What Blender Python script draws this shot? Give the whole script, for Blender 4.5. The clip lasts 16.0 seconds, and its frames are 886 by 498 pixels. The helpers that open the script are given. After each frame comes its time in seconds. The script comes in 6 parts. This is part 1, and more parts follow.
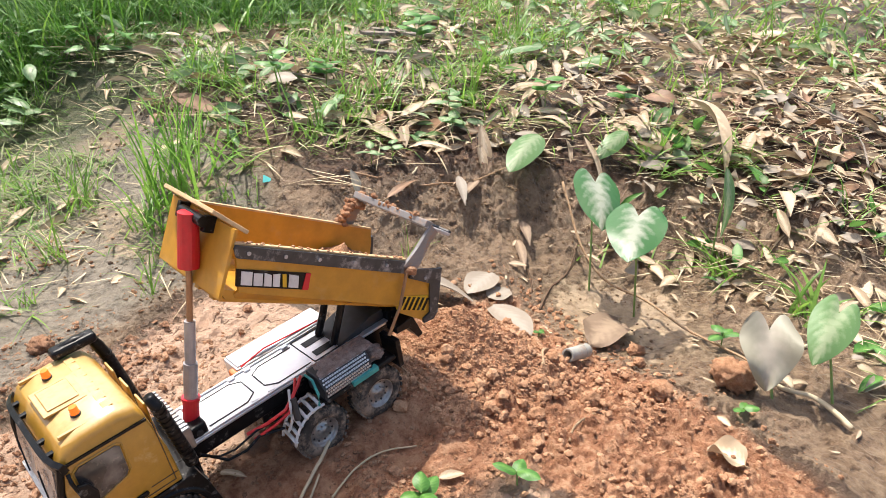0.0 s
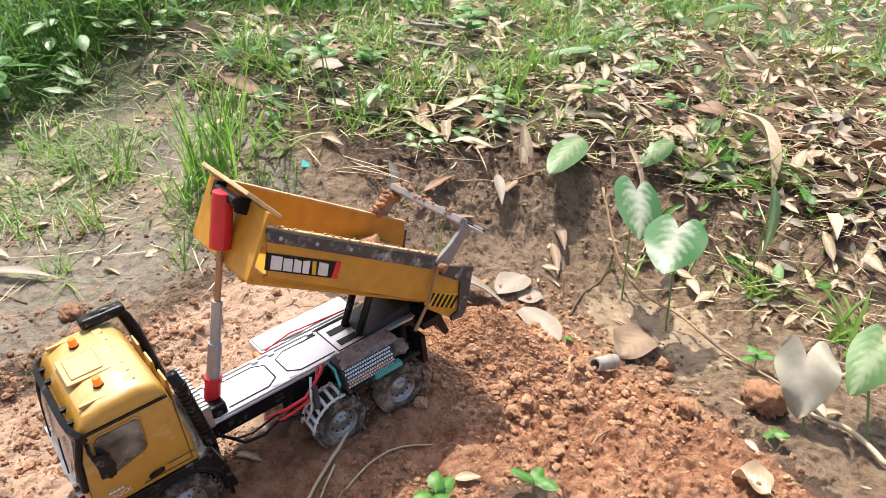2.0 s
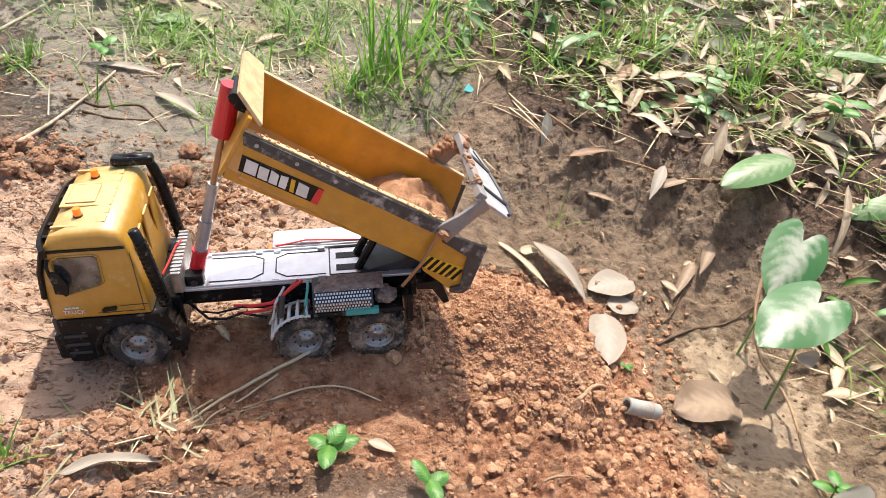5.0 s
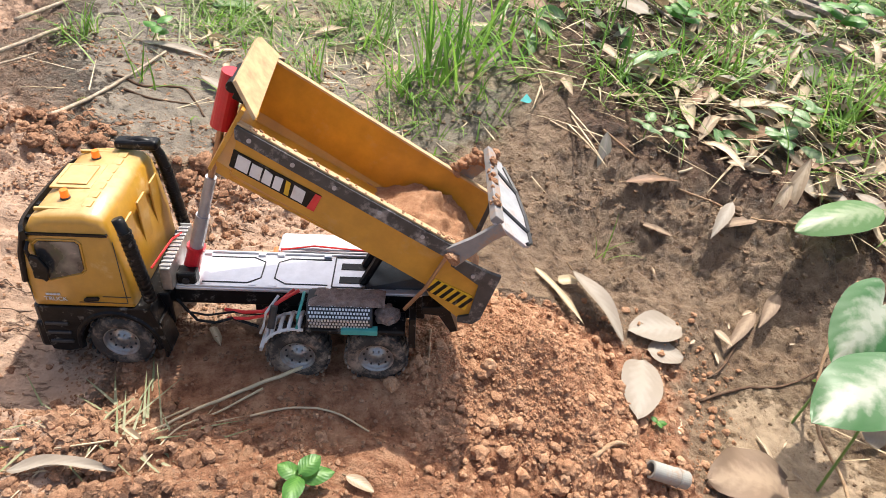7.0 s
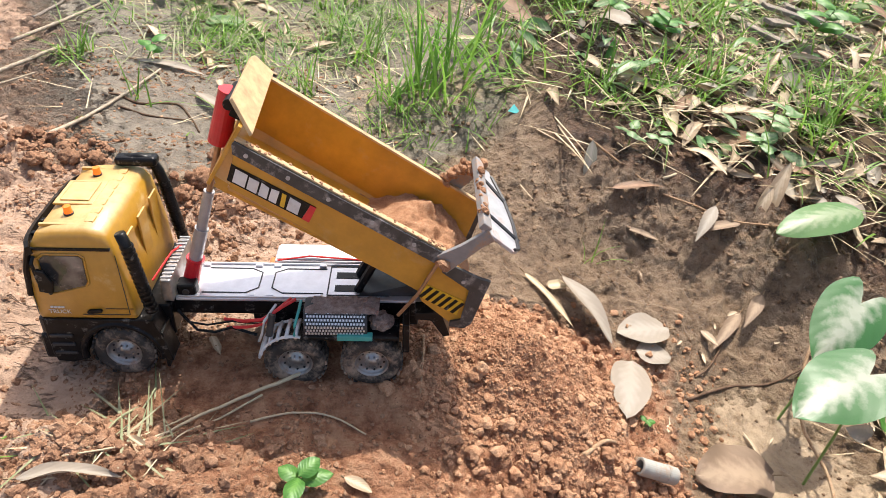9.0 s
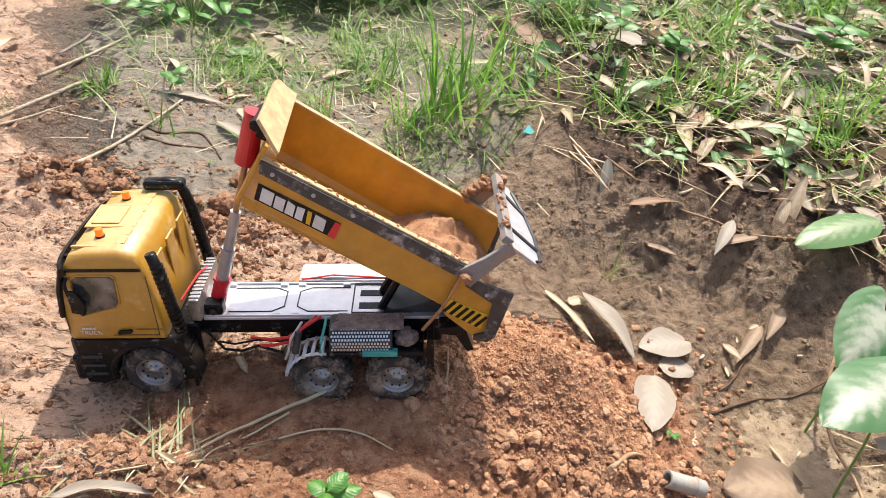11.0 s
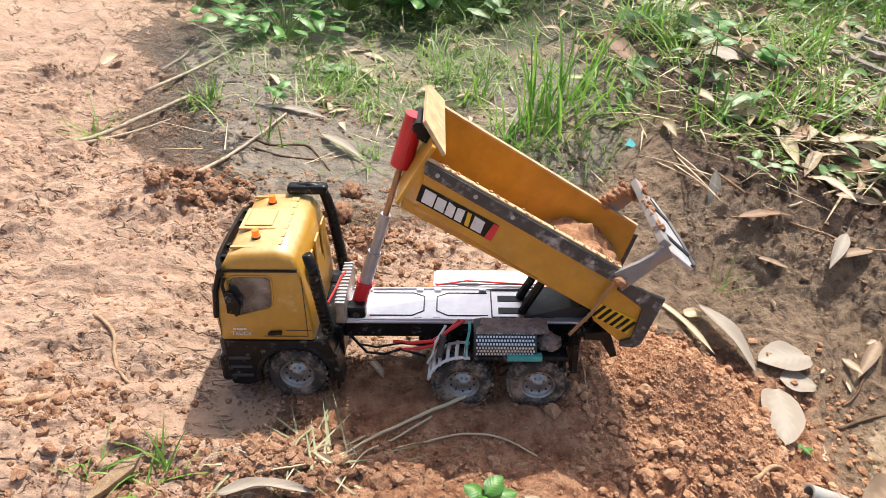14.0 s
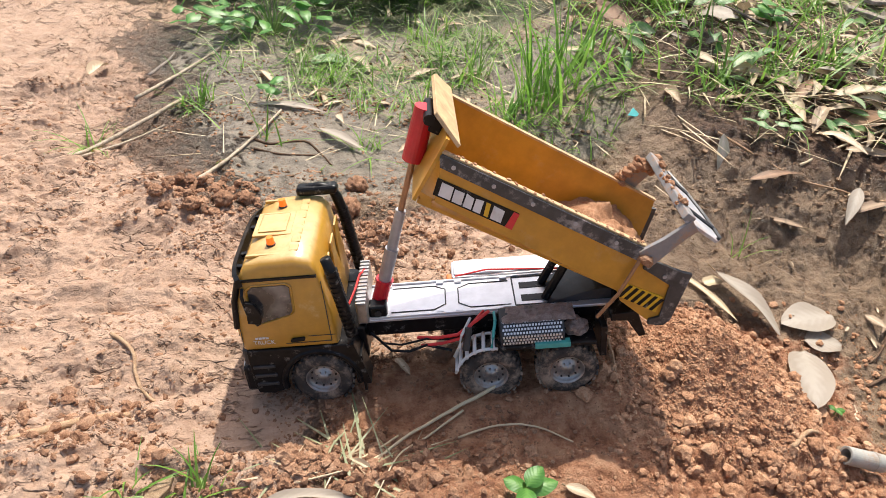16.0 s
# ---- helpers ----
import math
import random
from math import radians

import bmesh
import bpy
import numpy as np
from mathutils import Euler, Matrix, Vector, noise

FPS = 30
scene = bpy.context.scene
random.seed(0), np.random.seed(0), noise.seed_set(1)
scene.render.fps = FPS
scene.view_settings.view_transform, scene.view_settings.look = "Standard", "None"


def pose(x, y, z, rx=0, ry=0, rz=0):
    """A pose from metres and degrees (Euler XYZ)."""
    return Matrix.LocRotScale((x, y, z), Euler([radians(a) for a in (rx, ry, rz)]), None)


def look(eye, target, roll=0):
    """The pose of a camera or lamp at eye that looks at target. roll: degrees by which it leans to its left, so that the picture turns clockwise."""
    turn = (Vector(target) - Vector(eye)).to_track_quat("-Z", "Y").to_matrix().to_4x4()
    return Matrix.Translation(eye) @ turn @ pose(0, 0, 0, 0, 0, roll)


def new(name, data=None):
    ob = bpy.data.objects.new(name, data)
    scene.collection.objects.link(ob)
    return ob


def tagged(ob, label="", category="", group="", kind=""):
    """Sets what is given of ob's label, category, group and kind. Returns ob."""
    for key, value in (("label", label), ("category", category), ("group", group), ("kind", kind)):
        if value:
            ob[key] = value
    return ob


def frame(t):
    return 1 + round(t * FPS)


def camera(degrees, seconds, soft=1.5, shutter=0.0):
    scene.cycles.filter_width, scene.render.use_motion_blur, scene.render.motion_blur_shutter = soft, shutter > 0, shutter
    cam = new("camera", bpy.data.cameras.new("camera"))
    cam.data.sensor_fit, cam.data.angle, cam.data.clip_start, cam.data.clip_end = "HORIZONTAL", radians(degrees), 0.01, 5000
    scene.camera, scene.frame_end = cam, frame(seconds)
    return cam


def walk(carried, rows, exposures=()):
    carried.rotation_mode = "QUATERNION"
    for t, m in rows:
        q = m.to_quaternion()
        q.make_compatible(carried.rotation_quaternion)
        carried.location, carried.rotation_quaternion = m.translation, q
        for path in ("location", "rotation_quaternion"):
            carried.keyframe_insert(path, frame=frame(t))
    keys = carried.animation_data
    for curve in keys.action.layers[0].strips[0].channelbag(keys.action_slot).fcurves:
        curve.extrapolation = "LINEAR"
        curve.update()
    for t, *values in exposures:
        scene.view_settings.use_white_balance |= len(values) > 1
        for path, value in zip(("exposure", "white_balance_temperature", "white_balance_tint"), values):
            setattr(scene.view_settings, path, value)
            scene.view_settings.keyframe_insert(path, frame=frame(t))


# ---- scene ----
cam = camera(61.9, 16.0, 0.4)
# seconds, eye (m), turn (degrees)
PATH = [
    (0, -0.4001, -0.5552, 0.6788, 62.24, -3.88, -48.11),
    (0.5, -0.3951, -0.5536, 0.6692, 62.22, -5.14, -47.00),
    (1, -0.3882, -0.5417, 0.6743, 61.67, -5.95, -45.19),
    (1.5, -0.3944, -0.5411, 0.6642, 61.45, -6.35, -44.21),
    (2, -0.3898, -0.5471, 0.6749, 61.49, -6.42, -43.79),
    (2.5, -0.3928, -0.5500, 0.6656, 61.44, -6.68, -43.72),
    (3, -0.3942, -0.5483, 0.6648, 61.02, -7.10, -43.48),
    (3.5, -0.3875, -0.5483, 0.6656, 60.55, -7.26, -43.03),
    (4, -0.3433, -0.6010, 0.7271, 59.75, -6.03, -38.97),
    (4.5, -0.2063, -0.6344, 0.7340, 54.49, -10.10, -25.43),
    (4.7, -0.1244, -0.6380, 0.7394, 51.46, -11.72, -18.23),
    (6.8, 0.0281, -0.5674, 0.7110, 48.81, -12.66, -3.87),
    (7, 0.0265, -0.5681, 0.7131, 49.05, -12.86, -4.17),
    (7.5, 0.0225, -0.5707, 0.7147, 49.14, -13.19, -4.78),
    (8, 0.0286, -0.5796, 0.7189, 49.48, -12.91, -4.94),
    (8.5, 0.0259, -0.5837, 0.7242, 49.74, -12.88, -5.32),
    (9, 0.0238, -0.5921, 0.7309, 50.02, -12.33, -5.27),
    (11.3, 0.0079, -0.6111, 0.7211, 52.43, -10.66, -5.26),
    (11.5, -0.0018, -0.6117, 0.7192, 52.45, -10.70, -5.28),
    (12, -0.0172, -0.6172, 0.7132, 52.51, -10.59, -5.10),
    (12.5, -0.0370, -0.6155, 0.7068, 52.97, -10.67, -5.22),
    (13, -0.0745, -0.6273, 0.6942, 54.21, -10.89, -5.97),
    (13.5, -0.1175, -0.6257, 0.6820, 54.30, -10.44, -4.50),
    (14, -0.1146, -0.6167, 0.6822, 53.86, -9.65, -3.11),
    (14.5, -0.1075, -0.6070, 0.6879, 53.74, -8.64, -3.11),
    (15, -0.1315, -0.6091, 0.6805, 53.71, -7.96, -3.24),
    (15.5, -0.1389, -0.5965, 0.6791, 53.67, -7.67, -3.97),
    (16, -0.1385, -0.5911, 0.6816, 52.55, -6.18, -6.13),
]
EXPOSURES = [(0.0, 0.64), (4.7, 0.64), (7.0, 0.57), (13.0, 0.56), (16.0, 0.46)]
walk(cam, [(t, pose(x, y, z, rx, ry, rz)) for t, x, y, z, rx, ry, rz in PATH], EXPOSURES)

# ---- light ----
SUN_ELEV, SUN_AZ = 62.0, -13.0     # azimuth from +y towards -x
world = bpy.data.worlds.new("sky")
scene.world = world
world.use_nodes = True
wn = world.node_tree.nodes
sky = wn.new("ShaderNodeTexSky")
sky.sky_type = "NISHITA"
sky.sun_disc = False
sky.sun_elevation = radians(SUN_ELEV)
sky.sun_rotation = radians(-SUN_AZ)
sky.dust_density, sky.ozone_density = 5.0, 0.8
world.node_tree.links.new(sky.outputs[0], wn["Background"].inputs[0])
wn["Background"].inputs[1].default_value = 0.15
sun = new("sun", bpy.data.lights.new("sun", "SUN"))
sun.data.energy, sun.data.angle, sun.data.color = 4.0, radians(0.6), (1.0, 0.95, 0.86)
se, sa = radians(SUN_ELEV), radians(SUN_AZ)
sun_from = Vector((-math.sin(sa) * math.cos(se), math.cos(sa) * math.cos(se), math.sin(se)))
sun.matrix_world = look(sun_from * 20, (0, 0, 0))


# ---- materials ----
def shader(name):
    m = bpy.data.materials.new(name)
    m.use_nodes = True
    return m, m.node_tree.nodes, m.node_tree.links, m.node_tree.nodes["Principled BSDF"]


def noise_node(nodes, links, scale, detail=6, rough=0.6, space="Object", coord=None):
    n = nodes.new("ShaderNodeTexNoise")
    n.inputs["Scale"].default_value, n.inputs["Detail"].default_value, n.inputs["Roughness"].default_value = scale, detail, rough
    if coord is None:
        coord = nodes.new("ShaderNodeTexCoord").outputs[space]
    links.new(coord, n.inputs["Vector"])
    return n.outputs["Fac"]


def ramp_node(nodes, links, fac, stops):
    r = nodes.new("ShaderNodeValToRGB")
    el = r.color_ramp.elements
    while len(el) < len(stops):
        el.new(0.5)
    for e, (p, c) in zip(el, stops):
        e.position, e.color = p, (*c, 1) if len(c) == 3 else (c[0], c[0], c[0], 1)
    links.new(fac, r.inputs[0])
    return r.outputs[0]


def mix_node(nodes, links, fac, a, b):
    m = nodes.new("ShaderNodeMix")
    m.data_type = "RGBA"
    for slot, v in ((0, fac), (6, a), (7, b)):
        if isinstance(v, bpy.types.NodeSocket):
            links.new(v, m.inputs[slot])
        else:
            m.inputs[slot].default_value = v if slot == 0 else (*v, 1)
    return m.outputs[2]


def bump_node(nodes, links, bsdf, height, strength, dist):
    b = nodes.new("ShaderNodeBump")
    b.inputs["Strength"].default_value, b.inputs["Distance"].default_value = strength, dist
    links.new(height, b.inputs["Height"])
    links.new(b.outputs[0], bsdf.inputs["Normal"])


def math_node(nodes, links, op, a, b=0.0, clamp=False):
    m = nodes.new("ShaderNodeMath")
    m.operation, m.use_clamp = op, clamp
    for slot, v in ((0, a), (1, b)):
        if isinstance(v, bpy.types.NodeSocket):
            links.new(v, m.inputs[slot])
        else:
            m.inputs[slot].default_value = v
    return m.outputs[0]


DIRT = (0.36, 0.215, 0.13)


def painted(name, color, rough=0.4, metal=0.0, dirt=0.45, var=0.12, scale=60, coat=0.0, bump=0.15, dirt_scale=22, dust=DIRT, dust_glare=0.0, shine=0.5):
    """A worn surface: two scales of tone, and splashes of dried soil."""
    m, n, l, b = shader(name)
    tone = noise_node(n, l, scale, 5)
    c2 = tuple(max(0, c * (1 - var * 2.2)) for c in color)
    c1 = tuple(min(1, c * (1 + var)) for c in color)
    base = ramp_node(n, l, tone, [(0.3, c2), (0.7, c1)])
    splash = noise_node(n, l, dirt_scale, 9, 0.72)
    mask = ramp_node(n, l, splash, [(0.64 - 0.2 * dirt, (0.0,)), (0.74 - 0.14 * dirt, (1.0,))])
    mask = math_node(n, l, "MULTIPLY", mask, min(1, dirt * 1.4), True)
    if dust_glare:
        # level faces paled: some dust, and sky glare put into the colour
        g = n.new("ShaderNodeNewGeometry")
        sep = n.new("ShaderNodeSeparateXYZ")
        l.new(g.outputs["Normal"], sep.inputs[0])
        level = ramp_node(n, l, sep.outputs["Z"], [(0.7, (0.0,)), (0.95, (dust_glare,))])
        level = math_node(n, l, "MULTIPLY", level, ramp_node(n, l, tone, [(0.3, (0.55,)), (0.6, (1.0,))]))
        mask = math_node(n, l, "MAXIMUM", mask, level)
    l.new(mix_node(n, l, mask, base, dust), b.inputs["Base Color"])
    r = math_node(n, l, "MULTIPLY_ADD", mask, 0.5)
    r.node.inputs[2].default_value = rough
    l.new(r, b.inputs["Roughness"])
    b.inputs["Metallic"].default_value = metal
    b.inputs["Coat Weight"].default_value = coat
    b.inputs["Coat Roughness"].default_value = 0.22
    b.inputs["Specular IOR Level"].default_value = shine
    bump_node(n, l, b, splash, bump, 0.002)
    return m


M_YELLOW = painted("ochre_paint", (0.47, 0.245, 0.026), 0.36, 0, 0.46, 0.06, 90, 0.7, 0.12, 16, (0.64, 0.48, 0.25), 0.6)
M_BEDYEL = painted("bed_paint", (0.53, 0.26, 0.025), 0.42, 0, 0.36, 0.10, 40, 0.1, 0.15, 26, (0.50, 0.31, 0.12))
M_BEDEDGE = painted("worn_edge", (0.56, 0.38, 0.2), 0.7, 0, 0.4, 0.15, 80)
M_BLACK = painted("black_plastic", (0.008, 0.008, 0.009), 0.33, 0, 0.34, 0.3, 90, 0, 0.15, 80, (0.36, 0.33, 0.30), 0.0, 0.22)
M_DARK = painted("dark_grey_plastic", (0.035, 0.035, 0.038), 0.45, 0, 0.16, 0.2, 70)
M_STRIP = painted("grey_edging", (0.05, 0.049, 0.05), 0.5, 0, 0.56, 0.2, 60, 0, 0.2, 34, (0.42, 0.39, 0.37))
M_RUBBER = painted("tyre_rubber", (0.05, 0.043, 0.038), 0.7, 0, 0.72, 0.25, 90, 0, 0.5, 34, (0.33, 0.25, 0.19))
M_TYREMUD = painted("mud_caked_rubber", (0.045, 0.038, 0.033), 0.8, 0, 0.85, 0.25, 90, 0, 0.5, 30, (0.36, 0.265, 0.195))
M_CHROME = painted("dull_chrome", (0.42, 0.41, 0.40), 0.42, 0.8, 0.45, 0.15, 90)
M_DECK = painted("silver_deck", (0.70, 0.70, 0.73), 0.33, 0.6, 0.12, 0.06, 60, 0.0, 0.06)
M_GREY = painted("grey_metal", (0.40, 0.40, 0.42), 0.4, 0.35, 0.22, 0.1, 60)
M_WHITE = painted("off_white", (0.7, 0.69, 0.68), 0.45, 0, 0.32, 0.06, 60)
M_RED = painted("red_plastic", (0.62, 0.012, 0.025), 0.34, 0, 0.1, 0.08, 60, 0.2)
M_COPPER = painted("rod_bronze", (0.36, 0.22, 0.13), 0.4, 0.6, 0.2, 0.1, 60)
M_TEAL = painted("teal_plastic", (0.06, 0.36, 0.33), 0.45, 0, 0.25, 0.1, 60)
M_ORANGE = painted("orange_plastic", (0.75, 0.2, 0.06), 0.4, 0, 0.2, 0.1, 60)
M_YEL2 = painted("hazard_yellow", (0.7, 0.42, 0.02), 0.45, 0, 0.2, 0.08, 60)
M_PIPE = painted("pvc_pipe", (0.36, 0.35, 0.31), 0.5, 0, 0.6, 0.08, 60)
M_CYAN = painted("cyan_scrap", (0.1, 0.55, 0.55), 0.5, 0, 0.1, 0.08, 60)
M_WIRE_R = painted("red_wire", (0.6, 0.03, 0.03), 0.45, 0, 0.1, 0.05)
M_WIRE_W = painted("white_wire", (0.6, 0.6, 0.58), 0.45, 0, 0.2, 0.05)


def glass(name, color, rough=0.12):
    m, n, l, b = shader(name)
    tone, film_ = noise_node(n, l, 26, 4, 0.55), noise_node(n, l, 120, 8, 0.7)
    base = ramp_node(n, l, tone, [(0.45, color), (0.55, (0.07, 0.065, 0.06)), (0.66, (0.2, 0.18, 0.16))])
    speck = ramp_node(n, l, film_, [(0.58, (0.0,)), (0.72, (0.8,))])
    l.new(mix_node(n, l, speck, base, (0.42, 0.36, 0.30)), b.inputs["Base Color"])
    l.new(ramp_node(n, l, tone, [(0.4, (rough,)), (0.7, (0.5,))]), b.inputs["Roughness"])
    b.inputs["Coat Weight"].default_value = 0.6
    return m


M_GLASS = glass("dusty_dark_glass", (0.035, 0.034, 0.034))


def beacon_material():
    m, n, l, b = shader("amber_lens")
    b.inputs["Base Color"].default_value = (0.9, 0.16, 0.01, 1)
    b.inputs["Roughness"].default_value = 0.2
    b.inputs["Emission Color"].default_value = (1.0, 0.17, 0.02, 1)
    b.inputs["Emission Strength"].default_value = 0.5
    return m


M_SCREEN = painted("dusty_pale_glass", (0.16, 0.16, 0.165), 0.18, 0, 0.6, 0.2, 40, 0.6, 0.1, 18, (0.50, 0.46, 0.42))
M_PERF = painted("perforated_chrome", (0.78, 0.78, 0.78), 0.3, 0.5, 0.2, 0.06, 60)
M_GATE = painted("muddy_silver_plastic", (0.46, 0.46, 0.48), 0.4, 0.2, 0.5, 0.1, 60, 0, 0.2, 30)
M_ARM = painted("muddy_grey_plastic", (0.25, 0.24, 0.24), 0.5, 0, 0.8, 0.1, 60, 0, 0.3, 30)
M_BEACON = beacon_material()


def soil(name, c_dark, c_mid, c_light, scale=55, bump=0.8, island=False):
    m, n, l, b = shader(name)
    big, fine = noise_node(n, l, scale, 8, 0.65), noise_node(n, l, scale * 9, 6, 0.6)
    mixed = math_node(n, l, "ADD", math_node(n, l, "MULTIPLY", big, 0.55), math_node(n, l, "MULTIPLY", fine, 0.45))
    if island:
        g = n.new("ShaderNodeNewGeometry")
        mixed = math_node(n, l, "ADD", mixed, math_node(n, l, "MULTIPLY", math_node(n, l, "SUBTRACT", g.outputs["Random Per Island"], 0.5), 0.12))
    l.new(ramp_node(n, l, mixed, [(0.33, c_dark), (0.5, c_mid), (0.68, c_light)]), b.inputs["Base Color"])
    b.inputs["Roughness"].default_value = 0.95
    b.inputs["Specular IOR Level"].default_value = 0.2
    bump_node(n, l, b, mixed, bump, 0.004)
    return m


M_SOIL = soil("red_soil_crumbs", (0.22, 0.10, 0.055), (0.43, 0.238, 0.136), (0.58, 0.372, 0.232), 60, 0.9, True)
# damp red soil; on the clay slivers its dark tone stands for shadow
M_DAMP_SHADE = soil("damp_soil_and_shade", (0.14, 0.066, 0.038), (0.31, 0.172, 0.103), (0.46, 0.29, 0.185), 60, 0.8, True)
M_LOAD = soil("red_soil_load", (0.2, 0.095, 0.05), (0.37, 0.195, 0.11), (0.5, 0.31, 0.19), 80, 1.0)


def ground_material():
    """Red soil, grey-brown wet mud, leaf-mould and turf, laid by the ground's own zones; the fresh zone also holds
    truck shade.
    """
    m, n, l, b = shader("soil_and_mud")
    att = {}
    for k in ("mud", "mould", "turf", "fresh", "silt", "slate"):
        a = n.new("ShaderNodeAttribute")
        a.attribute_name = k
        att[k] = a.outputs["Fac"]
    big, mid, fine = noise_node(n, l, 9, 6, 0.6), noise_node(n, l, 45, 8, 0.68), noise_node(n, l, 420, 6, 0.65)
    grain = math_node(n, l, "ADD", math_node(n, l, "MULTIPLY", mid, 0.84), math_node(n, l, "MULTIPLY", fine, 0.16))
    red = ramp_node(n, l, grain, [(0.27, (0.27, 0.14, 0.082)), (0.34, (0.42, 0.265, 0.178)), (0.50, (0.49, 0.328, 0.23)), (0.68, (0.57, 0.40, 0.29))])
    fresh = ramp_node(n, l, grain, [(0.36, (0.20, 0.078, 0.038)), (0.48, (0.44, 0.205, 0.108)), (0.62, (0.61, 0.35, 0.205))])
    mud = ramp_node(n, l, grain, [(0.37, (0.085, 0.05, 0.029)), (0.47, (0.235, 0.152, 0.092)), (0.62, (0.36, 0.255, 0.163))])
    mould = ramp_node(n, l, grain, [(0.38, (0.028, 0.014, 0.008)), (0.48, (0.09, 0.046, 0.026)), (0.62, (0.21, 0.122, 0.072))])
    silt = ramp_node(n, l, grain, [(0.38, (0.22, 0.145, 0.085)), (0.5, (0.33, 0.235, 0.145)), (0.62, (0.42, 0.31, 0.20))])
    slate = ramp_node(n, l, grain, [(0.38, (0.092, 0.073, 0.053)), (0.48, (0.195, 0.16, 0.118)), (0.64, (0.295, 0.25, 0.19))])
    turf = ramp_node(n, l, grain, [(0.36, (0.025, 0.035, 0.012)), (0.52, (0.08, 0.085, 0.035)), (0.68, (0.19, 0.165, 0.09))])

    def zone(key, sharp=3.0):
        edge = math_node(n, l, "ADD", att[key], math_node(n, l, "MULTIPLY", math_node(n, l, "SUBTRACT", mid, 0.5), 1.1))
        edge = math_node(n, l, "SUBTRACT", edge, 0.5)
        return math_node(n, l, "MULTIPLY_ADD", edge, sharp, True), edge

    c = red
    masks = {}
    for key, col in (("fresh", fresh), ("mud", mud), ("slate", slate), ("silt", silt), ("mould", mould), ("turf", turf)):
        mk, _ = zone(key, 1.7 if key == "slate" else 3.0)
        mk.node.inputs[2].default_value = 0.5
        masks[key] = mk
        c = mix_node(n, l, mk, c, col)
    patch = ramp_node(n, l, big, [(0.35, (0.82, 0.82, 0.82)), (0.65, (1.0, 1.0, 1.0))])
    mul = n.new("ShaderNodeMix")
    mul.data_type, mul.blend_type = "RGBA", "MULTIPLY"
    mul.inputs[0].default_value = 1.0
    l.new(c, mul.inputs[6])
    l.new(patch, mul.inputs[7])
    l.new(mul.outputs[2], b.inputs["Base Color"])
    wet = ramp_node(n, l, mid, [(0.38, (0.66,)), (0.62, (0.36,))])
    wetness = math_node(n, l, "MULTIPLY", math_node(n, l, "MAXIMUM", math_node(n, l, "MAXIMUM", masks["mud"], masks["slate"]), masks["silt"]), wet)
    rr = math_node(n, l, "SUBTRACT", 0.95, wetness)
    l.new(math_node(n, l, "MAXIMUM", rr, 0.24), b.inputs["Roughness"])
    b.inputs["Specular IOR Level"].default_value = 0.45
    lumpy = noise_node(n, l, 105, 9, 0.7)
    relief = math_node(n, l, "ADD", math_node(n, l, "MULTIPLY", mid, 0.9), math_node(n, l, "MULTIPLY", lumpy, 0.8))
    dull = math_node(n, l, "SUBTRACT", 1.0, math_node(n, l, "MAXIMUM", math_node(n, l, "MULTIPLY", masks["silt"], 0.75), math_node(n, l, "MAXIMUM", math_node(n, l, "MULTIPLY", masks["mud"], 0.15), math_node(n, l, "MULTIPLY", masks["slate"], 0.6))))
    relief = math_node(n, l, "MULTIPLY", relief, dull)
    # flaking layers of dry clay, drawn out along the tracks
    mp = n.new("ShaderNodeMapping")
    mp.inputs["Rotation"].default_value, mp.inputs["Scale"].default_value = (0, 0, radians(-16)), (1.0, 2.3, 1.0)
    l.new(n.new("ShaderNodeTexCoord").outputs["Object"], mp.inputs["Vector"])
    layers = noise_node(n, l, 16, 7, 0.62, coord=mp.outputs[0])
    steps = math_node(n, l, "SNAP", layers, 0.055)
    dry = math_node(n, l, "SUBTRACT", 1.0, math_node(n, l, "MAXIMUM", masks["mud"], math_node(n, l, "MAXIMUM", math_node(n, l, "MAXIMUM", masks["fresh"], masks["slate"]), masks["silt"])), True)
    relief = math_node(n, l, "MULTIPLY", relief, math_node(n, l, "SUBTRACT", 1.0, math_node(n, l, "MULTIPLY", dry, 0.78)))
    relief = math_node(n, l, "ADD", relief, math_node(n, l, "MULTIPLY", math_node(n, l, "MULTIPLY", steps, 10.0), dry))
    # short cracks between the flakes, in patches, crevice shade put into their colour
    warp = n.new("ShaderNodeTexNoise")
    warp.inputs["Scale"].default_value, warp.inputs["Detail"].default_value = 26, 4
    l.new(mp.outputs[0], warp.inputs["Vector"])
    bend = n.new("ShaderNodeVectorMath")
    bend.operation = "MULTIPLY_ADD"
    l.new(warp.outputs["Color"], bend.inputs[0])
    bend.inputs[1].default_value = (0.05, 0.05, 0.05)
    l.new(mp.outputs[0], bend.inputs[2])
    crack = None
    for size, wide, patch_at in ((17, 0.045, 0.52), (41, 0.06, 0.55)):
        v = n.new("ShaderNodeTexVoronoi")
        v.feature = "DISTANCE_TO_EDGE"
        v.inputs["Scale"].default_value = size
        l.new(bend.outputs[0], v.inputs["Vector"])
        line = ramp_node(n, l, v.outputs["Distance"], [(0.0, (1.0,)), (wide, (0.0,))])
        here = ramp_node(n, l, noise_node(n, l, size * 0.9, 5, 0.6), [(patch_at, (0.0,)), (patch_at + 0.05, (1.0,))])
        line = math_node(n, l, "MULTIPLY", line, here)
        crack = line if crack is None else math_node(n, l, "MAXIMUM", crack, line)
    crack = math_node(n, l, "MULTIPLY", crack, dry)
    l.new(mix_node(n, l, math_node(n, l, "MULTIPLY", crack, 0.55), c, (0.17, 0.085, 0.05)), mul.inputs[6])
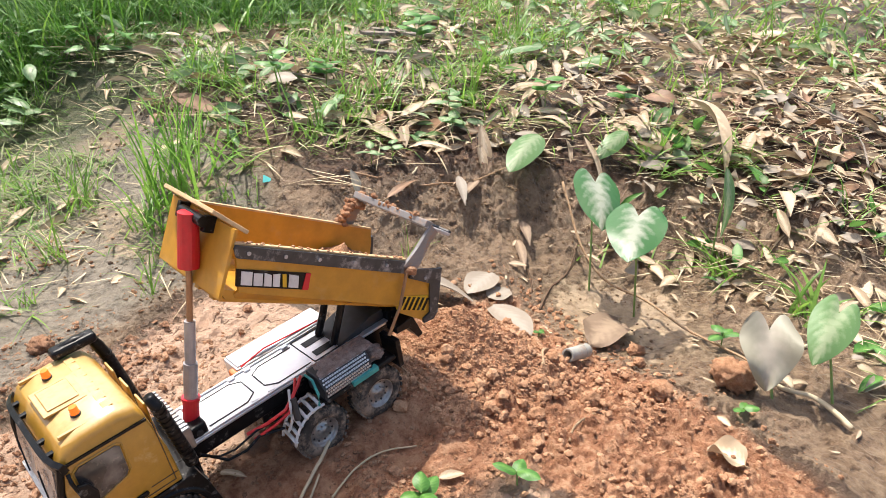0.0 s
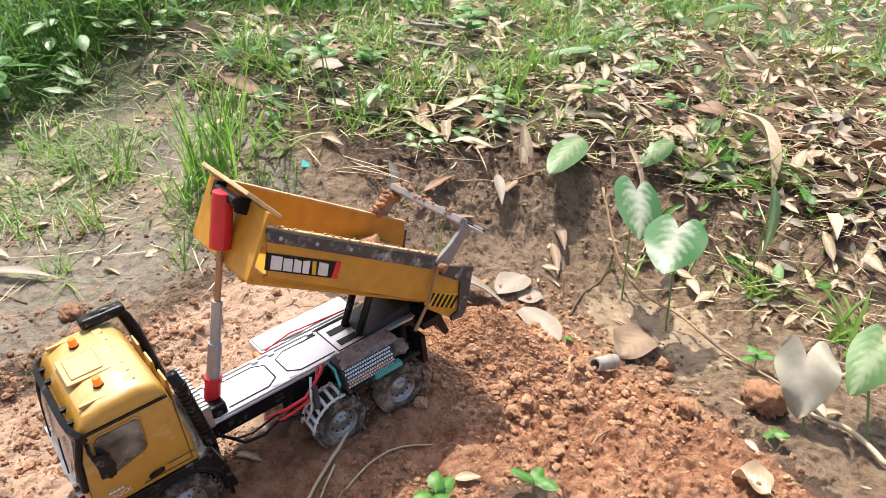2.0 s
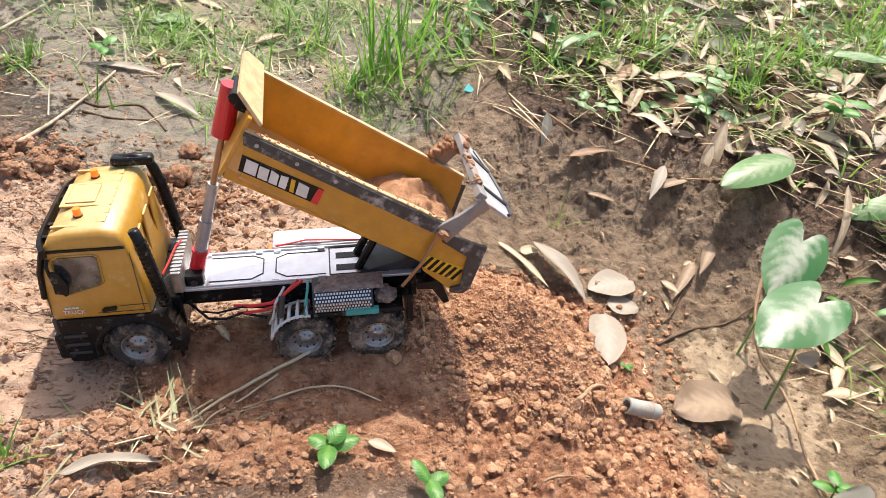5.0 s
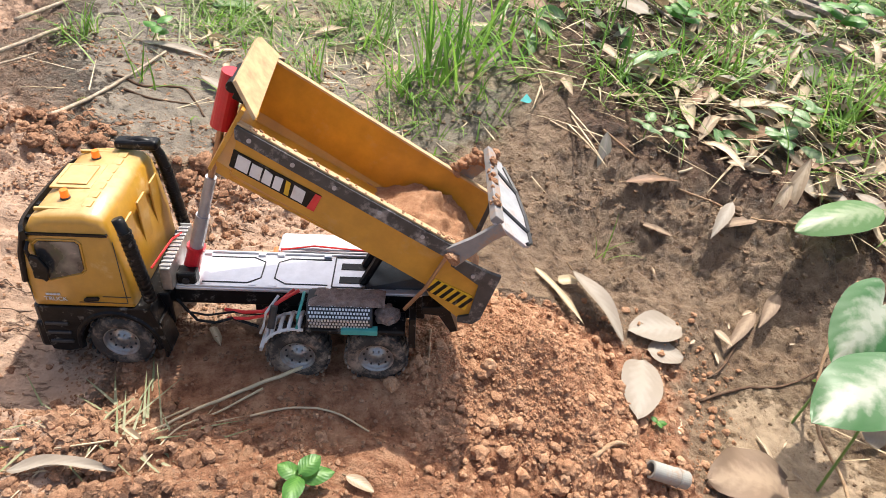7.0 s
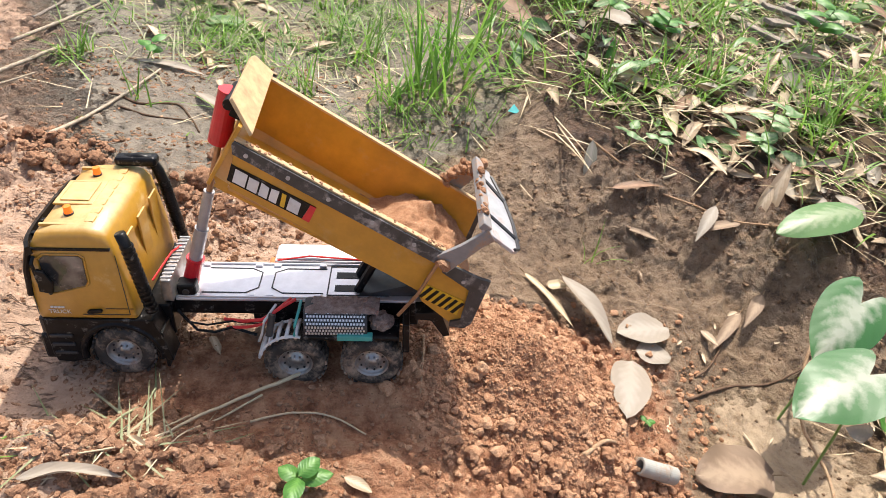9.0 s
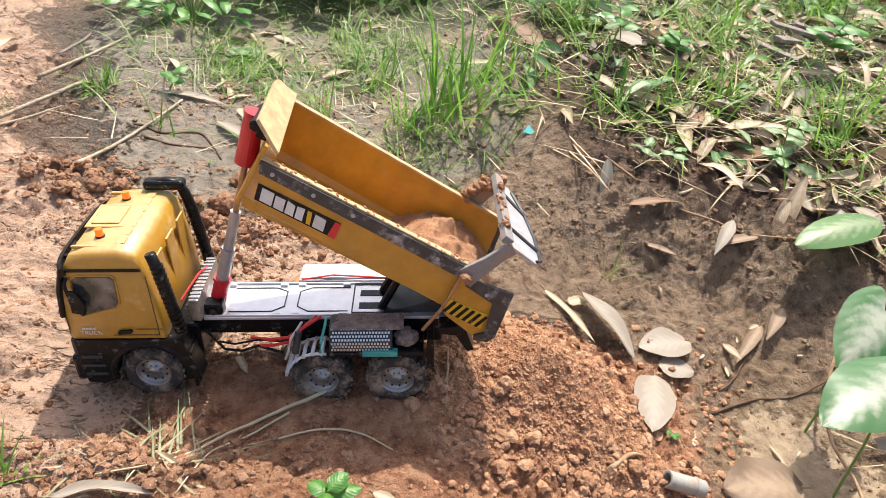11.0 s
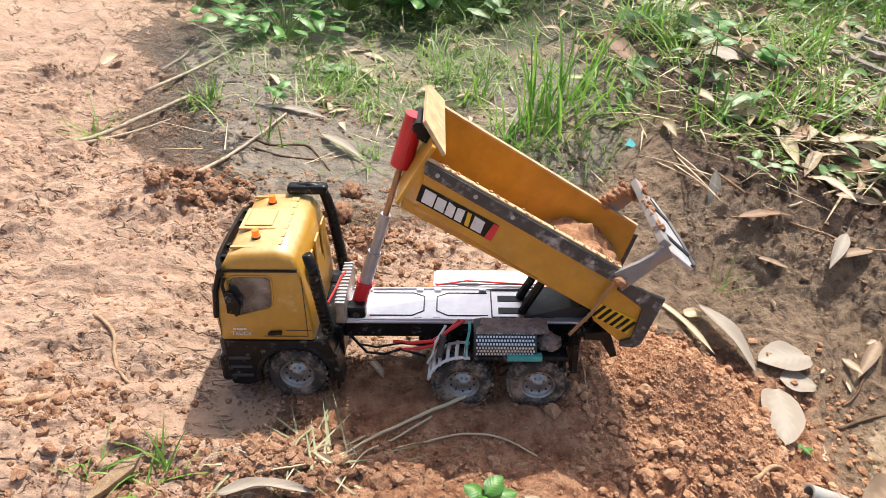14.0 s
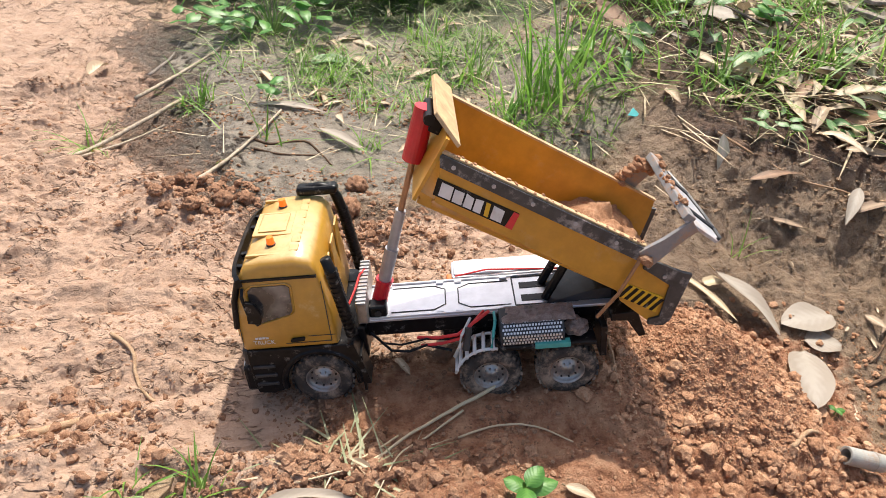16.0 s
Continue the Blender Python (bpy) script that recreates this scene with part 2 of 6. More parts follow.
    relief = math_node(n, l, "SUBTRACT", relief, math_node(n, l, "MULTIPLY", crack, 0.5))
    flakes = noise_node(n, l, 170, 5, 0.6)
    relief = math_node(n, l, "ADD", relief, math_node(n, l, "MULTIPLY", math_node(n, l, "MULTIPLY", flakes, 0.28), dry))
    bump_node(n, l, b, math_node(n, l, "ADD", relief, math_node(n, l, "MULTIPLY", fine, 0.06)), 1.0, 0.013)
    return m


M_GROUND = ground_material()


def leafy(name, inner, outer, vein=0.0, rough=0.5, trans=0.35, scale=70, dry=0.0):
    """A leaf: tone runs from the midrib (attribute 'across' 0) to the rim (1), with side veins."""
    m, n, l, b = shader(name)
    a = n.new("ShaderNodeAttribute")
    a.attribute_name = "across"
    v = n.new("ShaderNodeAttribute")
    v.attribute_name = "along"
    spot = noise_node(n, l, scale, 6, 0.65)
    rib = math_node(n, l, "MULTIPLY", v.outputs["Fac"], 44.0)
    rib = math_node(n, l, "SUBTRACT", rib, math_node(n, l, "MULTIPLY", a.outputs["Fac"], 14.0))
    rib = math_node(n, l, "MULTIPLY", math_node(n, l, "SINE", rib), 0.05 + vein)
    f = math_node(n, l, "ADD", a.outputs["Fac"], math_node(n, l, "MULTIPLY", math_node(n, l, "SUBTRACT", spot, 0.5), 1.2))
    f = math_node(n, l, "ADD", f, rib)
    g = n.new("ShaderNodeNewGeometry")
    f = math_node(n, l, "ADD", f, math_node(n, l, "MULTIPLY", math_node(n, l, "SUBTRACT", g.outputs["Random Per Island"], 0.5), 0.7))
    mid = tuple((p + q) / 2 for p, q in zip(inner, outer))
    col = ramp_node(n, l, f, [(0.15, inner), (0.40, mid), (0.66, outer)])
    l.new(col, b.inputs["Base Color"])
    b.inputs["Roughness"].default_value = rough
    bump_node(n, l, b, math_node(n, l, "ADD", rib, spot), 0.35, 0.002)
    tr = n.new("ShaderNodeBsdfTranslucent")
    l.new(col, tr.inputs[0])
    mx = n.new("ShaderNodeMixShader")
    mx.inputs[0].default_value = trans
    l.new(b.outputs[0], mx.inputs[1])
    l.new(tr.outputs[0], mx.inputs[2])
    l.new(mx.outputs[0], n["Material Output"].inputs[0])
    return m


M_CALAD = leafy("caladium_leaf", (0.37, 0.40, 0.31), (0.045, 0.15, 0.04), 0.03, 0.42, 0.22, 34)
M_CALADPALE = leafy("withered_caladium", (0.47, 0.42, 0.34), (0.36, 0.34, 0.26), 0.02, 0.5, 0.2, 25)
M_GREENLEAF = leafy("green_leaf", (0.15, 0.34, 0.07), (0.08, 0.23, 0.04), 0.05, 0.4)
M_PALEGREEN = leafy("pale_green_leaf", (0.36, 0.45, 0.26), (0.16, 0.30, 0.11), 0.05, 0.4)
M_GRASS = leafy("grass_blade", (0.25, 0.42, 0.075), (0.14, 0.29, 0.04), 0.0, 0.45, 0.45)
M_TUFT = leafy("fresh_grass_blade", (0.28, 0.48, 0.085), (0.15, 0.33, 0.045), 0.0, 0.4, 0.45)
# darker copy of the grass blades, shade put into the colour
M_GRASSD = leafy("shaded_grass_blade", (0.12, 0.27, 0.04), (0.065, 0.18, 0.022), 0.0, 0.5, 0.4)
M_GRASSP = leafy("pale_grass_blade", (0.40, 0.40, 0.24), (0.24, 0.27, 0.12), 0.0, 0.55, 0.3)
M_STRAW = leafy("straw", (0.66, 0.55, 0.37), (0.46, 0.36, 0.22), 0.03, 0.7, 0.2)
M_DRYLEAF = leafy("dry_leaf", (0.61, 0.49, 0.34), (0.40, 0.295, 0.19), 0.04, 0.6, 0.15)
M_TANLEAF = leafy("pale_tan_leaf", (0.37, 0.32, 0.26), (0.30, 0.25, 0.195), 0.03, 0.6, 0.15, 30)
M_BROWNLEAF = leafy("brown_leaf", (0.30, 0.17, 0.095), (0.2, 0.11, 0.06), 0.04, 0.6, 0.1)
M_MUDLEAF = leafy("muddy_leaf", (0.33, 0.235, 0.155), (0.21, 0.14, 0.09), 0.02, 0.7, 0.05, 45)
M_TWIG = soil("twig_bark", (0.13, 0.08, 0.045), (0.28, 0.19, 0.115), (0.45, 0.34, 0.22), 90, 0.5)
M_WETTWIG = soil("wet_twig_bark", (0.05, 0.03, 0.02), (0.13, 0.08, 0.052), (0.22, 0.15, 0.1), 90, 0.5)
M_PALEWOOD = soil("pale_dry_wood", (0.22, 0.17, 0.12), (0.43, 0.35, 0.26), (0.58, 0.5, 0.39), 90, 0.5)
M_ROOT = soil("root_bark", (0.22, 0.13, 0.075), (0.40, 0.26, 0.155), (0.52, 0.38, 0.25), 90, 0.5)
M_WOOD = soil("grey_wood", (0.10, 0.08, 0.065), (0.25, 0.21, 0.175), (0.40, 0.35, 0.3), 80, 0.6)


# ---- mesh tools ----
def smooth(v, a, b):
    s = np.clip((np.asarray(v, float) - a) / (b - a), 0, 1)
    return s * s * (3 - 2 * s)


def lattice(ix, iy, seed):
    h = (ix.astype(np.int64) * 374761393 + iy.astype(np.int64) * 668265263 + seed * 974634777) & 0x7FFFFFFF
    h = ((h ^ (h >> 13)) * 1274126177) & 0x7FFFFFFF
    return ((h ^ (h >> 16)) & 0xFFFF) / 65535.0


def value_noise(x, y, seed=0):
    x, y = np.asarray(x, float), np.asarray(y, float)
    ix, iy = np.floor(x), np.floor(y)
    fx, fy = x - ix, y - iy
    fx, fy = fx * fx * (3 - 2 * fx), fy * fy * (3 - 2 * fy)
    a, b = lattice(ix, iy, seed), lattice(ix + 1, iy, seed)
    c, d = lattice(ix, iy + 1, seed), lattice(ix + 1, iy + 1, seed)
    return (a + (b - a) * fx) * (1 - fy) + (c + (d - c) * fx) * fy - 0.5


def fbm(x, y, scale, octaves=4, seed=0):
    out, amp = 0, 1.0
    for o in range(octaves):
        out = out + amp * value_noise(np.asarray(x) * scale * 2**o + 17 * o, np.asarray(y) * scale * 2**o - 9 * o, seed + o)
        amp *= 0.5
    return out


def link_mesh(name, verts, faces, material, smooth_shade=False, attributes=None):
    me = bpy.data.meshes.new(name)
    me.from_pydata([tuple(v) for v in np.asarray(verts, float).tolist()], [], faces if isinstance(faces, list) else faces.tolist())
    me.materials.append(material)
    for key, vals in (attributes or {}).items():
        me.attributes.new(key, "FLOAT", "POINT").data.foreach_set("value", np.asarray(vals, np.float32))
    if smooth_shade:
        me.polygons.foreach_set("use_smooth", np.ones(len(me.polygons), bool))
    me.update()
    return new(name, me)


def cell_domes(x, y, size, seed):
    """Rounded clods packed side by side: each cell is a dome of its own height, 0 in the gaps."""
    x, y = np.asarray(x, float) / size, np.asarray(y, float) / size
    ix, iy = np.floor(x), np.floor(y)
    best, tall = np.full(x.shape, 9.0), np.zeros(x.shape)
    for dx in (-1, 0, 1):
        for dy in (-1, 0, 1):
            cx, cy = ix + dx, iy + dy
            d = np.hypot(cx + lattice(cx, cy, seed) - x, cy + lattice(cx, cy, seed + 1) - y)
            near = d < best
            best, tall = np.where(near, d, best), np.where(near, lattice(cx, cy, seed + 2), tall)
    return np.clip(1 - best**2 * 1.3, 0, 1) * (0.25 + 0.75 * tall**2)


# ---- ground ----
def bank_distance(x, y):
    return np.hypot(np.asarray(x) - 0.5, np.asarray(y) + 0.25) - 0.66


def pile_shape(x, y):
    r = np.hypot((np.asarray(x) - 0.34) / 1.12, np.asarray(y) - 0.015)
    r = r * (1 + 0.35 * fbm(x, y, 9, 2, 31))
    return 0.095 * np.clip(1 - r / 0.175, 0, 1) ** 1.1


def loose_zone(x, y):
    return smooth(x, 0.12, 0.26) * (1 - smooth(np.asarray(x) - 0.25 * np.asarray(y), 0.56, 0.72)) * (1 - smooth(y, 0.1, 0.24)) * smooth(y, -0.75, -0.45)


def ground_height(x, y, rough=True):
    x, y = np.asarray(x, float), np.asarray(y, float)
    far = smooth(np.hypot(x - 0.3, y - 0.3), 3.0, 9.0)
    base = -0.05 * smooth(-x, 0.28, 0.55) * smooth(y, 0.35, 0.75)
    base = base + 0.028 * smooth(-y, 0.02, 0.14) * smooth(x, -0.4, -0.15) * (1 - smooth(x, 0.14, 0.34))
    base = base - 0.055 * np.exp(-(((x - 0.76) / 0.24) ** 2 + ((y + 0.03) / 0.2) ** 2)) - 0.028 * smooth(x, 0.3, 0.5) * (1 - smooth(y, 0.1, 0.4))
    d = bank_distance(x, y)
    side = smooth(x, 0.22, 0.55) * smooth(y, -0.55, -0.15)
    base = base + side * (0.075 * smooth(d, -0.13, 0.06) + 0.13 * (1 - np.exp(-np.maximum(d, 0) / 0.3)))
    base = base + 0.05 * smooth(y, 0.45, 0.75) * smooth(x, 0.05, 0.3) * (1 - side)
    # the ramp that the truck stands on
    plane = 0.0125 + 0.127 * x - 0.092 * y
    mask = smooth(x, -0.34, -0.19) * (1 - smooth(x, 0.17, 0.27)) * smooth(y, -0.12, -0.03) * (1 - smooth(y, 0.2, 0.33))
    base = base * (1 - mask) + plane * mask
    h = base + pile_shape(x, y)
    if rough:
        lz = loose_zone(x, y)
        silt = np.exp(-(((x - 0.70) / 0.17) ** 2 + ((y + 0.02) / 0.15) ** 2))
        flat = smooth(y - 0.25 * x, 0.40, 0.52) * smooth(x + 0.35 * y, -0.24, -0.06) * (1 - smooth(x, 0.3, 0.5)) * (1 - smooth(y, 1.2, 1.6))
        calm = (1 - 0.5 * mask) * (1 - 0.75 * silt) * (1 - 0.7 * flat)
        smeared = 1 - 0.6 * (1 - lz) * (1 - smooth(x, -0.1, 0.2))
        h = h + (0.012 * fbm(x, y, 7, 3, 1) + 0.013 * fbm(x, y, 24, 4, 5) * (0.5 + 0.5 * lz)) * calm * smeared
        ridge = 1 - np.abs(fbm(x, y, 15, 3, 17)) * 3.2
        h = h + 0.006 * np.clip(ridge, 0, 1) ** 2 * (1 - lz) * calm
        crumb = np.abs(fbm(x, y, 60, 3, 9))
        clump = smooth(fbm(x, y, 9, 3, 19), -0.02, 0.22)
        h = h + (0.002 + 0.008 * clump * (1 - lz) * (1 - 0.3 * smooth(x, 0.35, 0.5)) + 0.008 * lz) * crumb * calm
        furrow = np.sin((x * 0.25 + y) * 62 + 3.5 * fbm(x, y, 4, 2, 29))
        h = h + 0.0015 * np.clip(furrow - 0.35, 0, 1) * smooth(fbm(x, y, 5, 2, 37), -0.1, 0.2) * (1 - smooth(x, -0.3, -0.1))
        # clods: packed in the tipped soil, in drifts on the trodden clay
        wx, wy = x + 0.006 * fbm(x, y, 60, 2, 83), y + 0.006 * fbm(x, y, 60, 2, 84)
        drift = smooth(fbm(x + 0.35 * y, (y - 0.30 * x) * 2.4, 7, 3, 57), 0.14, 0.26) * (1 - smooth(x, 0.0, 0.2))
        broken = np.clip((0.9 * lz + 0.75 * drift + 0.12 * clump) * calm, 0, 1) * (1 - 0.7 * smooth(pile_shape(x, y), 0.01, 0.04))
        h = h + broken * ((0.010 + 0.007 * lz) * cell_domes(wx, wy, 0.019, 101) + (0.006 + 0.002 * lz) * cell_domes(wx, wy, 0.008, 111))
        wet = smooth(x, 0.42, 0.56) * (1 - smooth(d, 0.0, 0.1)) * (1 - 0.85 * silt) * (1 - lz) * smooth(fbm(x, y, 10, 3, 85), -0.25, 0.2)
        h = h + wet * (0.008 * cell_domes(wx, wy, 0.014, 121) + 0.004 * cell_domes(wx, wy, 0.007, 131))
        face = np.exp(-((d / 0.09) ** 2)) * side
        h = h + face * (0.016 * cell_domes(wx, wy, 0.026, 141) + 0.007 * cell_domes(wx, wy, 0.011, 151))
        fine = value_noise(x * 130, y * 130, 23)
        h = h + (0.0014 + 0.0014 * clump + 0.0025 * lz) * fine * (0.4 + 0.6 * calm)
        # smeared, flaking clay: low steps drawn out along the wheel tracks
        sx, sy = x + 0.35 * y + 0.03 * fbm(x, y, 8, 2, 61), (y - 0.30 * x) * 2.1
        lay = fbm(sx, sy, 9, 4, 63) * 7 + 20
        frac = lay - np.floor(lay)
        step = (np.floor(lay) + smooth(frac, 0.0, 0.14)) / 7 - 20 / 7
        clay = (1 - lz) * calm * (1 - smooth(x, 0.0, 0.3))
        h = h + 0.024 * step * clay + 0.004 * smooth(frac, 0.55, 1.0) * smooth(fbm(x, y, 30, 2, 65), -0.2, 0.3) * clay
        # short cracks between the flakes
        seam = np.exp(-((fbm(sx, sy * 0.8, 15, 3, 69) / 0.035) ** 2)) * smooth(fbm(x, y, 8, 2, 71), -0.12, 0.2)
        h = h - 0.007 * seam * clay
        # trodden hollows
        hollow = fbm(x, y, 13, 2, 21)
        h = h - 0.008 * smooth(hollow, 0.20, 0.32) * (1 - lz) * calm
        # churned strip left of the truck
        churn = np.exp(-(((x + 0.36) / 0.09) ** 2 + ((y - 0.40) / 0.07) ** 2))
        h = h + churn * (0.018 + 0.03 * np.abs(fbm(x, y, 40, 3, 13)))
    return h * (1 - far) + 0.1 * far


def ground_z(x, y):
    return float(ground_height(np.array([x]), np.array([y]))[0])


def spaced(lo, hi, step, reach):
    core = np.arange(lo, hi + step / 2, step)
    out, grow, p = [], step, 0.0
    while p < reach:
        grow *= 1.16
        p += grow
        out.append(p)
    out = np.array(out)
    return np.concatenate([lo - out[::-1], core, hi + out])


def build_ground():
    xs, ys = spaced(-0.72, 1.0, 0.0026, 70), spaced(-0.42, 0.9, 0.0026, 70)
    gx, gy = np.meshgrid(xs, ys)
    x, y = gx.ravel(), gy.ravel()
    z = ground_height(x, y)
    nx, ny = len(xs), len(ys)
    i = (np.arange(ny - 1)[:, None] * nx + np.arange(nx - 1)[None]).ravel()
    faces = np.stack([i, i + 1, i + 1 + nx, i + nx], 1)
    d = bank_distance(x, y)
    mould = smooth(d, -0.03, 0.09) * smooth(x, 0.35, 0.6) * smooth(y, -0.6, -0.25)
    basin = np.exp(-(((x - 0.72) / 0.26) ** 2 + ((y - 0.03) / 0.24) ** 2)) * 1.6 + 0.9 * smooth(x, 0.42, 0.55) * (1 - smooth(d, 0, 0.1))
    back = smooth(y - 0.35 * x, 0.30, 0.48) * smooth(x + 0.15 * fbm(x, y, 6, 3, 86), -0.62, -0.12) * smooth(x + 0.35 * y, -0.28, -0.02)
    damp = 0.12 * smooth(y + 0.5 * fbm(x, y, 2.5, 3, 81), 0.45, 0.85) * (1 - smooth(x, -0.4, -0.2))
    rise = 0.95 * smooth(x, 0.20, 0.32) * smooth(y, 0.10, 0.20)
    mud = np.clip(np.maximum(np.maximum(basin, back), np.maximum(damp, rise)) * (1 - 0.8 * loose_zone(x, y)), 0, 1.1)
    turf = smooth(y + 0.25 * np.minimum(x, 0.6), 0.95, 1.35) * smooth(x, -0.75, -0.3) * 0.95
    silt = 1.1 * np.exp(-(((x - 0.72) / 0.21) ** 2 + ((y + 0.06) / 0.19) ** 2)) * (1 - loose_zone(x, y))
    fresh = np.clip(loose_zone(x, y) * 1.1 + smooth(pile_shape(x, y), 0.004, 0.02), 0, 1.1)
    # damp red strip by the truck, part of its shadow tone put into the colour
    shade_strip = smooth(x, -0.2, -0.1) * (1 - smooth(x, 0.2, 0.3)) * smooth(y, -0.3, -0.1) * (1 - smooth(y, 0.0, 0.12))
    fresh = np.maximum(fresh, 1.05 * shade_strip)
    flat = smooth(y - 0.25 * x, 0.38, 0.50) * smooth(x + 0.35 * y + 0.12 * fbm(x, y, 7, 3, 82), -0.34, 0.02) * (1 - smooth(x, 0.3, 0.5)) * (1 - smooth(y, 1.0, 1.4))
    silt = np.maximum(silt, flat * (0.12 + 0.9 * fbm(x, y, 6, 3, 67)))
    slate = flat * 1.05
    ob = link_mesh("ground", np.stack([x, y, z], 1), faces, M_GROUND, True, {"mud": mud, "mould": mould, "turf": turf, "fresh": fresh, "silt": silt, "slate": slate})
    return tagged(ob, "trodden red soil, wet grey mud and leaf mould", "ground", kind="structure")


build_ground()


# ---- parts ----
def part(name, bm, material, parent, label="", m=None, smooth_shade=False):
    me = bpy.data.meshes.new(name)
    bmesh.ops.recalc_face_normals(bm, faces=bm.faces)
    bm.to_mesh(me)
    bm.free()
    for mt in material if isinstance(material, (list, tuple)) else [material]:
        me.materials.append(mt)
    if smooth_shade:
        me.polygons.foreach_set("use_smooth", np.ones(len(me.polygons), bool))
    ob = new(name, me)
    ob.parent = parent
    if m is not None:
        ob.matrix_basis = m
    return tagged(ob, label)


def add_box(bm, lo, hi, bevel=0.0, seg=2):
    lo, hi = Vector(lo), Vector(hi)
    made = bmesh.ops.create_cube(bm, size=1, matrix=Matrix.Translation((lo + hi) / 2) @ Matrix.Diagonal((*(hi - lo), 1)))
    if bevel:
        edges = {e for v in made["verts"] for e in v.link_edges}
        bmesh.ops.bevel(bm, geom=list(edges), offset=bevel, segments=seg, affect="EDGES", profile=0.5)
    return bm


def add_prism(bm, outline, y0, y1, bevel=0.0, axis="y"):
    """An outline of (x, z) pulled out along y (or of (x, y) pulled up along z)."""
    def at(p, s):
        return (p[0], s, p[1]) if axis == "y" else (p[0], p[1], s)
    a, b = [bm.verts.new(at(p, y0)) for p in outline], [bm.verts.new(at(p, y1)) for p in outline]
    n = len(outline)
    fs = [bm.faces.new(a[::-1]), bm.faces.new(b)] + [bm.faces.new((a[i], a[(i + 1) % n], b[(i + 1) % n], b[i])) for i in range(n)]
    if bevel:
        bmesh.ops.bevel(bm, geom=list({e for f in fs for e in f.edges}), offset=bevel, segments=2, affect="EDGES", profile=0.5)
    return bm


def add_rod(bm, p0, p1, r0, r1=None, seg=14, cap=True):
    p0, p1 = Vector(p0), Vector(p1)
    m = Matrix.Translation((p0 + p1) / 2) @ (p1 - p0).to_track_quat("Z", "Y").to_matrix().to_4x4()
    bmesh.ops.create_cone(bm, cap_ends=cap, segments=seg, radius1=r0, radius2=r0 if r1 is None else r1, depth=(p1 - p0).length, matrix=m)
    return bm


def add_tube(bm, points, radius, seg=7, taper=1.0):
    pts = [Vector(p) for p in points]
    rings = []
    for i, p in enumerate(pts):
        way = (pts[min(i + 1, len(pts) - 1)] - pts[max(i - 1, 0)]).normalized()
        side = way.cross(Vector((0.12, 0.31, 0.94))).normalized()
        up = side.cross(way)
        r = radius * (1 + (taper - 1) * i / max(1, len(pts) - 1))
        rings.append([bm.verts.new(p + r * (math.cos(a) * side + math.sin(a) * up)) for a in (2 * math.pi * k / seg for k in range(seg))])
    for a, b in zip(rings, rings[1:]):
        for k in range(seg):
            bm.faces.new((a[k], a[(k + 1) % seg], b[(k + 1) % seg], b[k]))
    bm.faces.new(rings[0][::-1])
    bm.faces.new(rings[-1])
    return bm


def spin_profile(bm, profile, seg=40, axis_y=True):
    """Turns (radius, offset) round the y axis."""
    rings = []
    for r, o in profile:
        rings.append([bm.verts.new((r * math.cos(a), o, r * math.sin(a))) for a in (2 * math.pi * k / seg for k in range(seg))])
    for a, b in zip(rings, rings[1:]):
        for k in range(seg):
            bm.faces.new((a[k], a[(k + 1) % seg], b[(k + 1) % seg], b[k]))
    return bm, rings


def BM():
    return bmesh.new()


# ---- toy dump truck ----
M_CRUST = soil("dried_mud_crust", (0.12, 0.085, 0.07), (0.27, 0.2, 0.17), (0.42, 0.34, 0.3), 120, 0.6)
truck = tagged(new("toy_dump_truck"), "muddy ochre-yellow toy dump truck with its bed tipped up", "toy truck")
truck.matrix_world = pose(0.001, -0.016, 0.019, -5.36, -10.19, -4.19) @ Matrix.Diagonal((0.975, 0.975, 0.975, 1))
WIDE = 0.153


